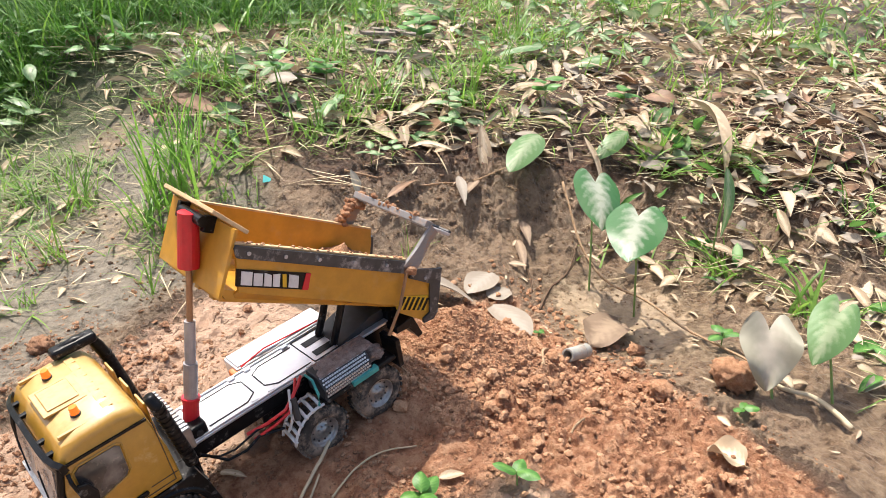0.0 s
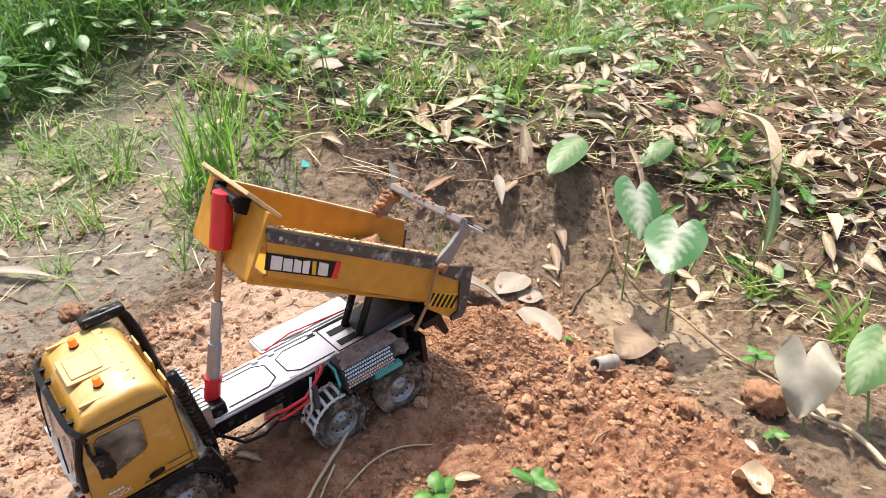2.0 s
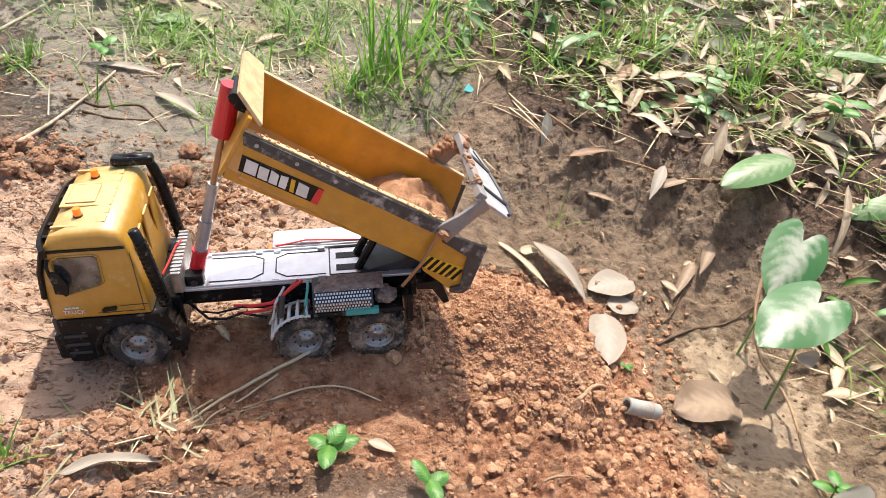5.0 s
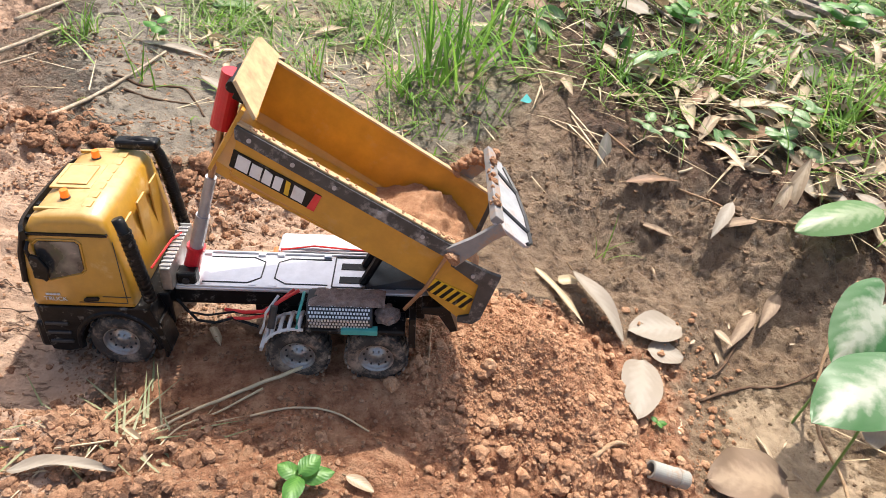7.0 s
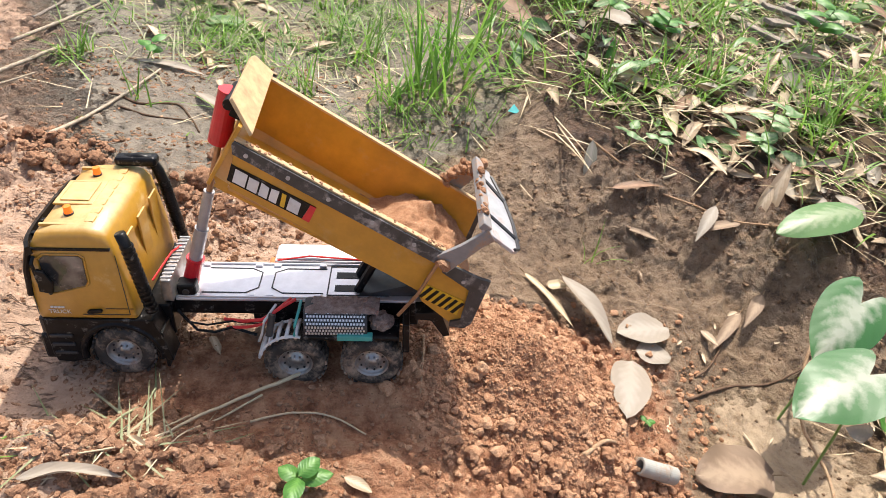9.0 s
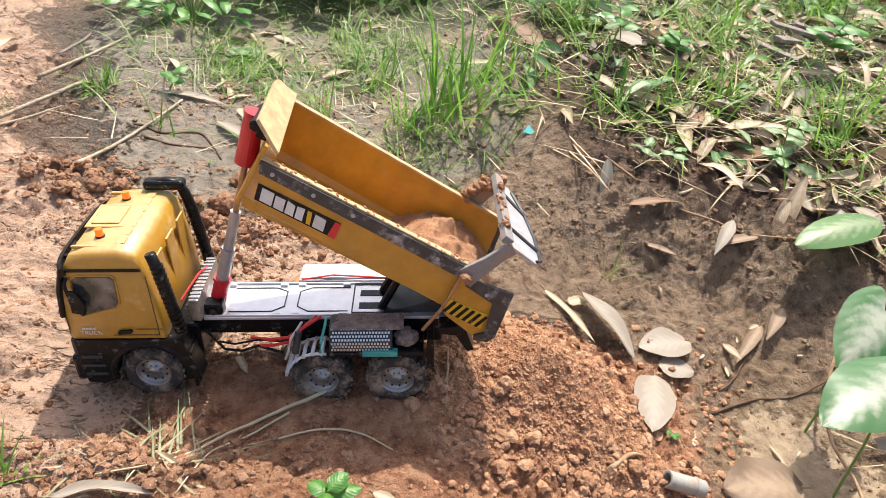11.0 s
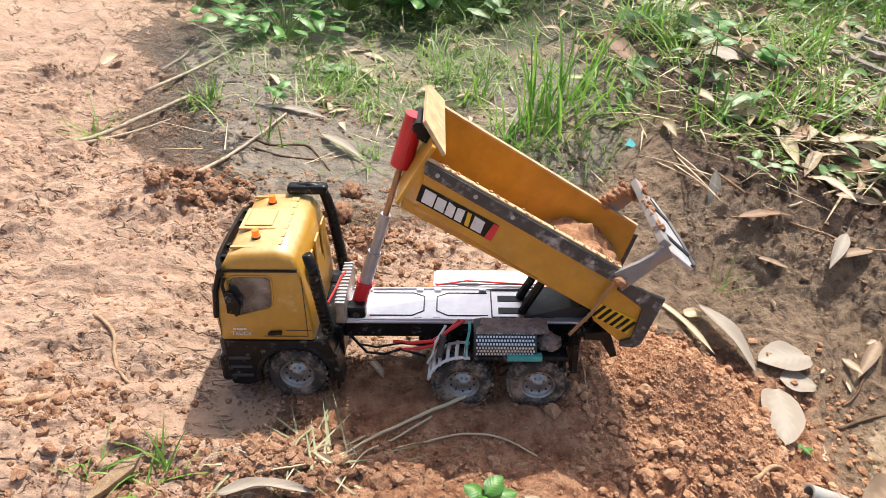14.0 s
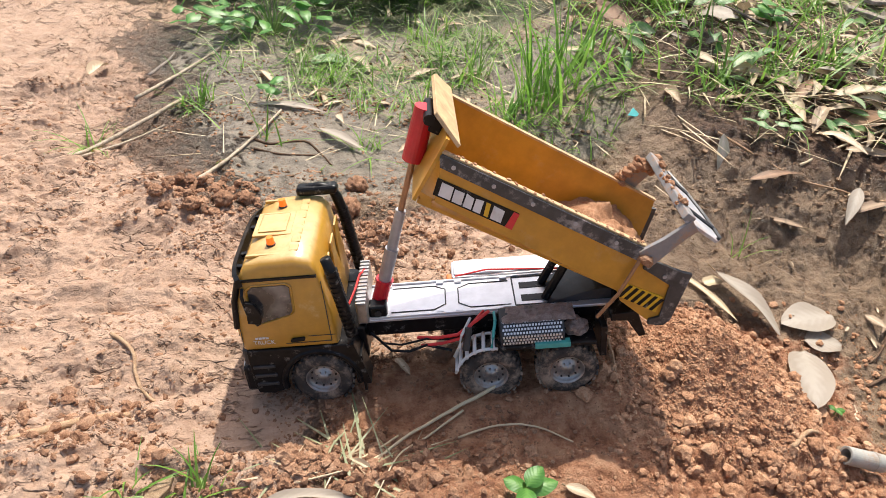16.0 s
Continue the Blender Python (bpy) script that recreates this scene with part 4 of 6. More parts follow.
    part("wire", add_tube(BM(), [(-0.105, 0.03, 0.125), (-0.098, 0.05, 0.132), (-0.096, 0.08, 0.130), (-0.09, 0.11, 0.122)], 0.0014, 6), M_WIRE_R, truck, "red wire")


def add_clod(bm, centre, radius, sub=2, seed=0.0):
    made = bmesh.ops.create_icosphere(bm, subdivisions=sub, radius=1)
    for v in made["verts"]:
        n = noise.fractal(v.co * 1.3 + Vector((seed * 7.1, seed * 3.3, 1.7)), 0.9, 2.0, 4)
        n2 = noise.fractal(v.co * 4.5 + Vector((seed, 9.2, seed * 2)), 0.9, 2.0, 3)
        v.co = v.co * (1 + 0.34 * n + 0.12 * n2)
        v.co.z *= 0.78
        v.co = v.co * radius + Vector(centre)
    return bm


build_chassis()


def build_lift():
    """Telescopic tipping ram between cab and bed."""
    y = 0.066
    base, tip = Vector((-0.0745, y, 0.098)), Vector((0.004, y, 0.348))
    way = (tip - base).normalized()

    def at(d):
        return base + way * d
    part("ram_mount", add_box(BM(), (-0.086, y - 0.022, 0.088), (-0.064, y - 0.004, 0.108), 0.003), M_BLACK, truck, "black ram mount")
    part("mount_bolt", add_rod(BM(), (-0.075, y - 0.0245, 0.098), (-0.075, y - 0.021, 0.098), 0.004, seg=10), M_DARK, truck)
    part("ram_foot", add_rod(BM(), at(0.0), at(0.034), 0.0098, 0.0092, 20), M_RED, truck, "red ram foot", smooth_shade=False)
    part("ram_ring", add_rod(BM(), at(0.032), at(0.036), 0.0108, None, 20), M_RED, truck)
    part("ram_stage", add_rod(BM(), at(0.034), at(0.080), 0.0080, None, 20), M_GREY, truck, "grey ram stage")
    part("ram_stage", add_rod(BM(), at(0.080), at(0.132), 0.0062, None, 20), M_GREY, truck, "slimmer grey ram stage")
    part("ram_rod", add_rod(BM(), at(0.132), at(0.20), 0.0036, None, 14), M_COPPER, truck, "bronze ram rod")
    part("ram_cap", add_rod(BM(), at(0.196), at(0.258), 0.0122, 0.0112, 22), M_RED, truck, "red ram cap")
    part("ram_hinge", add_rod(BM(), (0.006, y - 0.024, 0.338), (0.006, y + 0.024, 0.338), 0.0062, None, 12), M_BLACK, truck)


build_lift()


def build_bed():
    """Tipping bed; u runs down the floor to the rear, w up from its top edge."""
    tilt = Matrix.Translation((0.017, 0.0, 0.3170)) @ Matrix.Rotation(radians(31.6), 4, "Y")
    y0, y1 = 0.006, 0.150
    bed = part("dump_bed", add_box(BM(), (0.004, y0 + 0.010, -0.066), (0.312, y1 - 0.010, -0.060), 0.001), M_BEDYEL, truck, "ochre-yellow tipping bed raised high", tilt)
    side = [(0.0, 0.0), (0.246, 0.0), (0.252, -0.008), (0.30, -0.012), (0.308, -0.03), (0.318, -0.066), (0.306, -0.080), (0.262, -0.071), (0.250, -0.060), (0.018, -0.052)]
    far_side = [(0.0, 0.012), (0.30, 0.006), (0.306, -0.01), (0.318, -0.06), (0.306, -0.075), (0.250, -0.062), (0.018, -0.054)]
    part("side_wall", add_prism(BM(), side, y0, y0 + 0.004, 0.0006), M_BEDYEL, bed)
    part("side_wall", add_prism(BM(), far_side, y1 - 0.004, y1, 0.0006), M_BEDYEL, bed)
    # worn rims on the wall tops
    part("wall_rim", add_box(BM(), (-0.001, y0 - 0.001, 0.0), (0.247, y0 + 0.0065, 0.0026), 0.0008), M_BEDEDGE, bed, "paint worn off the wall rim")
    part("wall_rim", add_prism(BM(), [(-0.001, 0.0118), (0.300, 0.0058), (0.300, 0.0082), (-0.001, 0.0142)], y1 - 0.006, y1 + 0.001), M_BEDEDGE, bed, "paint worn off the wall rim")
    # sloping lower flanks
    for ya, yb, yc in ((y0, y0 + 0.012, 0.002), (y1, y1 - 0.012, -0.002)):
        bm = BM()
        q = [(0.016, ya, -0.050), (0.256, ya, -0.059), (0.256, yb, -0.067), (0.016, yb, -0.064)]
        a, b = [bm.verts.new(v) for v in q], [bm.verts.new((v[0], v[1] + yc, v[2] + 0.001)) for v in q]
        bm.faces.new(a), bm.faces.new(b[::-1])
        for i in range(4):
            bm.faces.new((a[i], a[(i + 1) % 4], b[(i + 1) % 4], b[i]))
        part("lower_flank", bm, M_BEDYEL, bed)
    part("floor_beam", add_box(BM(), (0.02, 0.055, -0.078), (0.26, 0.066, -0.066), 0.001), M_BEDYEL, bed)
    part("floor_beam", add_box(BM(), (0.02, 0.090, -0.078), (0.26, 0.101, -0.066), 0.001), M_BEDYEL, bed)
    # dark edging with bolts
    strip = [(0.0, 0.0), (0.246, 0.0), (0.252, -0.008), (0.252, -0.0165), (0.004, -0.0135), (-0.001, -0.004)]
    part("edging", add_prism(BM(), strip, y0 - 0.0035, y0 + 0.0005, 0.0006), M_STRIP, bed, "scuffed dark grey edging strip")
    part("edging", add_prism(BM(), [(0.0, 0.012), (0.30, 0.006), (0.30, -0.010), (0.002, -0.004)], y1 - 0.0005, y1 + 0.0035, 0.0006), M_STRIP, bed, "scuffed dark grey edging strip")
    for u in (0.016, 0.062, 0.108, 0.160, 0.212, 0.285):
        w = -0.007 if u < 0.25 else -0.02
        part("bolt", add_rod(BM(), (u, y0 - 0.0052, w), (u, y0 - 0.003, w), 0.0024, 0.002, 10), M_GREY, bed)
    corner = [(0.256, -0.009), (0.300, -0.0075), (0.3115, -0.004), (0.3275, -0.066), (0.324, -0.0765), (0.308, -0.083), (0.305, -0.077), (0.314, -0.068), (0.298, -0.0265), (0.258, -0.0225)]
    part("corner_plate", add_prism(BM(), corner, y0 - 0.0038, y0 + 0.001, 0.0006), M_STRIP, bed, "dark rear corner plate")
    part("corner_plate", add_prism(BM(), corner, y1 - 0.001, y1 + 0.0038, 0.0006), M_STRIP, bed, "dark rear corner plate")
    # front wall and its overhanging board
    part("front_wall", add_box(BM(), (-0.004, y0, -0.060), (0.0, y1, 0.016), 0.0006), M_BEDYEL, bed)
    part("front_flare", add_prism(BM(), [(-0.003, -0.050), (0.018, -0.052), (0.018, -0.064), (0.008, -0.062)], y0 + 0.006, y1 - 0.006), M_BEDYEL, bed)
    board = BM()
    q = [(0.011, y0 - 0.002), (0.005, y1 + 0.002), (-0.022, y1 - 0.006), (-0.026, y1 - 0.016), (-0.024, y0 + 0.020)]
    add_prism(board, q, 0.0, 0.0045, 0.0006, "z")
    part("visor_board", board, M_BEDEDGE, bed, "worn plank over the bed's front", Matrix.Translation((0.0, 0, 0.0165)) @ Matrix.Rotation(radians(22), 4, "Y"))
    for y in (0.045, 0.105):
        part("board_brace", add_box(BM(), (-0.016, y, 0.0), (-0.003, y + 0.008, 0.018), 0.001), M_BLACK, bed)
    # maker's plate as plain shapes
    plate = part("name_plate", add_prism(BM(), [(0.008, -0.0255), (0.103, -0.0245), (0.105, -0.0445), (0.012, -0.0445)], y0 - 0.0012, y0 + 0.001), M_BLACK, bed, "black plate with white blocks and a red end")
    yy0, yy1 = y0 - 0.0019, y0 - 0.001
    for k, (a, b) in enumerate(((0.015, 0.029), (0.0305, 0.042), (0.0435, 0.0535), (0.055, 0.064), (0.0755, 0.089))):
        part("white_block", add_prism(BM(), [(a - 0.001, -0.0275 - 0.0012 * (k % 2)), (b - 0.0015, -0.0275 - 0.001 * (k % 3)), (b + 0.0015, -0.0425), (a + 0.002, -0.0425)], yy0, yy1), M_WHITE, plate)
    part("yellow_block", add_prism(BM(), [(0.0655, -0.0275), (0.0705, -0.0275), (0.075, -0.0425), (0.070, -0.0425)], yy0, yy1), M_YEL2, plate)
    part("red_end", add_prism(BM(), [(0.0965, -0.0248), (0.103, -0.0245), (0.105, -0.0445), (0.0965, -0.0445)], yy0, yy1), M_RED, plate)
    # hazard stripes
    sign = part("hazard_sign", add_prism(BM(), [(0.255, -0.0475), (0.302, -0.0445), (0.307, -0.066), (0.253, -0.0655)], y0 - 0.0012, y0 + 0.001), M_YEL2, bed, "yellow sign with black slanting stripes")
    for k in range(6):
        u = 0.2545 + 0.0085 * k
        part("stripe", add_prism(BM(), [(u + 0.0045, -0.0475), (u + 0.0085, -0.0475), (u + 0.0045, -0.0655), (u + 0.0003, -0.0655)], yy0, yy1), M_BLACK, sign)
    # tailgate on its swing arms
    for y, lab in ((y0 - 0.006, "near"), (y1 + 0.001, "far")):
        arm = [(0.240, -0.006), (0.262, -0.020), (0.274, 0.030), (0.282, 0.044), (0.268, 0.052), (0.255, 0.020)]
        part("swing_arm", add_prism(BM(), arm, y, y + 0.005, 0.0008), M_ARM, bed, "pale muddy tailgate arm")
    part("arm_rod", add_tube(BM(), [(0.246, y0 - 0.0065, -0.012), (0.250, y0 - 0.008, -0.060), (0.249, y0 - 0.004, -0.100)], 0.0022, 7), M_COPPER, bed, "muddy rod below the arm")
    part("pivot_clod", add_clod(BM(), (0.252, y0 - 0.006, -0.010), 0.0085, 2, 4), M_LOAD, bed)
    gate = part("tailgate", add_prism(BM(), [(0.262, y0 - 0.004), (0.262, y1 + 0.004), (0.286, y1 + 0.002), (0.303, 0.105), (0.313, 0.06), (0.316, 0.01), (0.308, y0 - 0.004)], 0.0, 0.004, 0.0008, "z"), M_GATE, bed, "grey tailgate swung up open", Matrix.Translation((0.0, 0, 0.046)) @ Matrix.Translation((0.262, 0, 0)) @ Matrix.Rotation(radians(8), 4, "Y") @ Matrix.Translation((-0.262, 0, 0)))
    part("gate_beam", add_box(BM(), (0.258, y0 - 0.004, 0.001), (0.270, y1 + 0.004, 0.010), 0.001), M_ARM, gate, "pale muddy tailgate beam")
    for ln in ([(0.270, 0.12), (0.304, 0.1)], [(0.272, 0.04), (0.318, 0.03)], [(0.287, 0.14), (0.303, 0.105), (0.313, 0.06), (0.315, 0.012), (0.308, 0.004)]):
        part("gate_rib", add_tube(BM(), [(u, y, 0.0052) for u, y in ln], 0.0022, 6), M_DARK, gate)
    part("beam_mud", add_ridge((0.244, y1 + 0.003, 0.012), (0.266, y1, 0.052), 0.009), M_LOAD, bed, "red soil caked on the arm")["kind"] = "stuff"
    part("beam_mud", add_ridge((0.262, y0 + 0.02, 0.055), (0.262, y1 - 0.02, 0.055), 0.0055), M_LOAD, bed, "red soil caked on the beam")["kind"] = "stuff"
    # what is left of the load
    load = BM()
    bmesh.ops.create_grid(load, x_segments=60, y_segments=44, size=0.5, matrix=Matrix.Translation((0.24, (y0 + y1) / 2, 0)) @ Matrix.Diagonal((0.15, y1 - y0 - 0.009, 1, 1)))
    for v in load.verts:
        u, y = v.co.x, v.co.y
        rise = float(smooth(u, 0.175, 0.225)) * (1 - 0.6 * float(smooth(u, 0.27, 0.315)))
        rise *= 0.55 + 0.45 * float(smooth(y, 0.02, 0.09))
        v.co.z = -0.0605 + 0.036 * rise * (1 + 0.35 * noise.noise(v.co * 40)) + 0.004 * noise.fractal(v.co * 110, 0.8, 2.0, 4) * (0.25 + rise)
    part("soil_load", load, M_LOAD, bed, "rest of the red soil load", smooth_shade=True)
    crumbs = BM()
    rnd = random.Random(5)
    for k in range(48):
        u, y = rnd.uniform(0.01, 0.245), y0 + rnd.uniform(-0.002, 0.006)
        add_clod(crumbs, (u, y, 0.003), rnd.uniform(0.0008, 0.0026), 1, k)
    part("rim_soil", crumbs, M_SOIL, bed, "soil crumbs on the rim")["kind"] = "stuff"


def add_ridge(p0, p1, radius):
    bm = BM()
    p0, p1 = Vector(p0), Vector(p1)
    rnd = random.Random(int(radius * 1e5))
    for k in range(22):
        off = Vector((rnd.gauss(0, 1), rnd.gauss(0, 1), rnd.gauss(0, 1))) * radius * 0.45
        add_clod(bm, p0.lerp(p1, rnd.random()) + off, radius * rnd.uniform(0.3, 0.95), 2, k + 11)
    return bm


build_bed()


# ---- loose soil ----
def rock_template(seed, sub=1):
    bm = add_clod(BM(), (0, 0, 0), 1.0, sub, seed)
    bm.verts.ensure_lookup_table()
    v = np.array([tuple(p.co) for p in bm.verts])
    v = v * (1 + 0.16 * np.random.default_rng(int(seed) + 400).normal(0, 1, (len(v), 1)).clip(-1, 1.2))
    f = np.array([[q.index for q in p.verts] for p in bm.faces])
    bm.free()
    return v, f


def scatter_rocks(name, xy, sizes, material, label, seed, sub=1, sink=0.25, flat=1.0, drawn=False):
    rng = np.random.default_rng(seed)
    temps = [rock_template(seed * 10 + k, sub) for k in range(9)]
    z = ground_height(xy[:, 0], xy[:, 1])
    vs, fs, base = [], [], 0
    for i in range(len(xy)):
        v, f = temps[i % 9]
        a = 0.3 + rng.normal(0, 0.45) if drawn else rng.uniform(0, 6.28)
        c, s = math.cos(a), math.sin(a)
        scale = sizes[i] * rng.uniform(0.7, 1.3, 3) * (2.6 if drawn else 1, 1, flat)
        p = v * scale
        if flat < 1:
            p[:, 2] += 0.3 * p[:, 1] * math.sin(a * 3)
        p = np.stack([c * p[:, 0] - s * p[:, 1], s * p[:, 0] + c * p[:, 1], p[:, 2]], 1)
        vs.append(p + (xy[i, 0], xy[i, 1], z[i] + sizes[i] * flat * (0.5 - sink)))
        fs.append(f + base)
        base += len(v)
    ob = link_mesh(name, np.concatenate(vs), np.concatenate(fs), material)
    return tagged(ob, label, "soil", kind="stuff")


def points_by(weight, n, box, seed):
    """n points of a box, kept by a weight of 0 to 1."""
    rng = np.random.default_rng(seed)
    out = np.zeros((0, 2))
    while len(out) < n:
        p = np.stack([rng.uniform(box[0], box[1], n * 3), rng.uniform(box[2], box[3], n * 3)], 1)
        out = np.concatenate([out, p[rng.uniform(0, 1, len(p)) < weight(p[:, 0], p[:, 1])]])
    return out[:n]


def under_truck(x, y):
    return (1 - smooth(np.abs(x - 0.0), 0.2, 0.26)) * (1 - smooth(np.abs(y - 0.06), 0.1, 0.14))


def heap_weight(x, y):
    return np.clip(smooth(pile_shape(x, y), 0.003, 0.03), 0, 1)


rs = np.random.default_rng(3)
scatter_rocks("fine_crumbs", points_by(heap_weight, 14000, (0.14, 0.56, -0.2, 0.25), 41), 0.0007 + 0.0024 * rs.random(14000) ** 5, M_SOIL, "fine crumbs on the fresh heap of red soil", 1, 1)
scatter_rocks("soil_lumps", points_by(lambda x, y: loose_zone(x, y) * (1 - 0.85 * heap_weight(x, y)) * (0.35 + 0.65 * smooth(fbm(x, y, 12, 2, 77), -0.2, 0.3)), 4600, (0.1, 0.8, -0.6, 0.3), 42), 0.0008 + 0.0052 * rs.random(4600) ** 5, M_SOIL, "loose lumps of tipped red soil", 2, 2)
scatter_rocks("soil_lumps_edge", points_by(lambda x, y: smooth(pile_shape(x, y), 0.0005, 0.006) * (1 - smooth(pile_shape(x, y), 0.03, 0.06)), 300, (0.12, 0.6, -0.24, 0.28), 43), 0.0025 + 0.0065 * rs.random(300) ** 2.5, M_SOIL, "larger lumps round the heap's foot", 3, 2)


def churned(x, y):
    w = np.exp(-(((x + 0.345) / 0.07) ** 2 + ((y - 0.40) / 0.055) ** 2))
    w = w + 0.7 * np.exp(-(((x + 0.08) / 0.10) ** 2 + ((y - 0.31) / 0.07) ** 2)) + 0.35 * np.exp(-(((x + 0.19) / 0.07) ** 2 + ((y - 0.22) / 0.08) ** 2))
    w = w + 0.7 * np.exp(-(((x + 0.22) / 0.14) ** 2 + ((y + 0.15) / 0.06) ** 2)) + 0.7 * np.exp(-(((x + 0.10) / 0.10) ** 2 + ((y + 0.10) / 0.05) ** 2)) + 0.5 * np.exp(-(((x + 0.40) / 0.09) ** 2 + ((y + 0.04) / 0.05) ** 2))
    return np.clip(w, 0, 1) * (1 - under_truck(x, y))


scatter_rocks("churned_lumps", points_by(churned, 3800, (-0.7, 0.2, -0.35, 0.6), 44), 0.0010 + 0.0062 * rs.random(3800) ** 5, M_DAMP_SHADE, "churned lumps of red soil", 4, 2)
scatter_rocks("scattered_grit", points_by(lambda x, y: (0.25 + 0.75 * smooth(fbm(x, y, 9, 3, 55), 0.0, 0.35)) * (1 - under_truck(x, y)) * (1 - smooth(x, 0.1, 0.3)), 1800, (-0.9, 0.25, -0.4, 0.9), 45), 0.0007 + 0.003 * rs.random(1800) ** 4, M_SOIL, "grit and small lumps on trodden soil", 5, 1)


def streaks(x, y):
    s = fbm(x + 0.35 * y, (y - 0.30 * x) * 2.4, 7, 3, 57)
    return smooth(s, 0.16, 0.28) * (1 - under_truck(x, y)) * (1 - smooth(x, 0.0, 0.14))


scatter_rocks("crumb_streaks", points_by(streaks, 3600, (-0.8, 0.15, -0.35, 0.85), 49), 0.0008 + 0.003 * rs.random(3600) ** 4, M_DAMP_SHADE, "streaks of damp crumbs on trodden clay", 9, 1)
# dark slivers added in place of the thin shadows under flake edges
scatter_rocks("flake_edge_shade", points_by(lambda x, y: (0.10 + 0.9 * smooth(fbm(x + 0.35 * y, (y - 0.30 * x) * 2.2, 6, 3, 59), -0.05, 0.2)) * (1 - under_truck(x, y)) * (1 - smooth(x, -0.02, 0.12)), 3200, (-0.8, 0.12, -0.35, 0.8), 50), 0.0008 + 0.0018 * rs.random(3200) ** 2.5, M_DAMP_SHADE, "dark slivers standing for shadows at the edges of clay flakes", 10, 1, 0.3, 0.5, True)
scatter_rocks("damp_crumbs", points_by(lambda x, y: (0.15 + 0.85 * smooth(fbm(x, y, 14, 3, 79), -0.05, 0.25)) * smooth(x, -0.24, -0.16) * (1 - smooth(x, 0.16, 0.24)) * (1 - smooth(y, 0.15, 0.25)), 4200, (-0.25, 0.25, -0.2, 0.25), 51), 0.0007 + 0.0034 * rs.random(4200) ** 4, M_DAMP_SHADE, "damp crumbs of soil under the truck", 11, 1)
M_MUDLUMP = soil("mud_lump", (0.12, 0.07, 0.042), (0.23, 0.15, 0.095), (0.34, 0.245, 0.165), 60, 0.7, True)
scatter_rocks("mud_lumps", points_by(lambda x, y: smooth(fbm(x, y, 11, 3, 66), -0.1, 0.3) * (1 - smooth(bank_distance(x, y), 0.02, 0.12)) * smooth(x, 0.38, 0.55), 1500, (0.35, 1.2, -0.35, 0.5), 46), 0.0007 + 0.0032 * rs.random(1500) ** 5, M_MUDLUMP, "small lumps of grey-brown mud", 6, 1)
scatter_rocks("bank_lumps", points_by(lambda x, y: (1 - smooth(np.abs(bank_distance(x, y)), 0.03, 0.10)) * smooth(x, 0.25, 0.4), 900, (0.25, 1.3, -0.2, 0.6), 47), 0.001 + 0.0045 * rs.random(900) ** 4, M_MUDLUMP, "crumbling lumps on the broken bank", 7, 1)
scatter_rocks("back_grit", points_by(lambda x, y: smooth(fbm(x, y, 9, 3, 68), -0.05, 0.3), 900, (-0.4, 0.5, 0.4, 1.1), 48), 0.0012 + 0.004 * rs.random(900) ** 3, M_MUDLUMP, "mud grit on the damp flat", 8, 1)


def soil_clod(x, y, r, seed, label="single clod of red soil on the ground", material=None):
    bm = add_clod(BM(), (0, 0, 0), r, 4, seed)
    for v in bm.verts:
        v.co *= 1 + 0.16 * noise.fractal(v.co / r * 6 + Vector((seed, 0, 0)), 0.7, 2.0, 3)
    ob = part("soil_clod", bm, material or M_LOAD, None, "", Matrix.Translation((x, y, ground_z(x, y) + r * 0.45)), True)
    return tagged(ob, label, "clod", "clods")


for k, (x, y, r) in enumerate(((0.650, -0.300, 0.031), (0.645, -0.138, 0.014), (-0.098, 0.455, 0.017), (-0.116, 0.372, 0.02), (-0.135, 0.335, 0.015), (0.60, -0.165, 0.010), (0.555, -0.035, 0.011),
                             (0.178, -0.02, 0.008), (0.36, -0.12, 0.011), (0.30, -0.16, 0.012), (0.44, -0.09, 0.011), (0.50, -0.06, 0.010), (0.47, 0.02, 0.010), (0.41, -0.18, 0.014), (0.52, -0.24, 0.018), (-0.30, 0.365, 0.013), (-0.345, 0.35, 0.012), (-0.40, 0.37, 0.011), (-0.385, 0.42, 0.012), (-0.32, 0.40, 0.010), (-0.27, 0.385, 0.012))):
    soil_clod(x, y, r, k + 3.5, material=M_DAMP_SHADE if x < 0 else None)


# ---- leaves ----
def half_width(kind, s):
    if kind == "lance":
        return np.sin(np.pi * np.clip(s, 0, 1) ** 0.75) ** 0.9 * (1 - 0.15 * s)
    if kind == "strap":
        return np.minimum(1, np.minimum(s * 6 + 0.35, (1 - s) * 3.2))
    if kind == "heart":
        return np.where(s < 0.25, 0.80 + 0.20 * np.sin(s / 0.25 * np.pi / 2), np.cos((s - 0.25) / 0.75 * np.pi / 2) ** 0.82)
    return np.sin(np.pi * np.clip(s, 0.0, 1) ** 0.85) ** 0.62


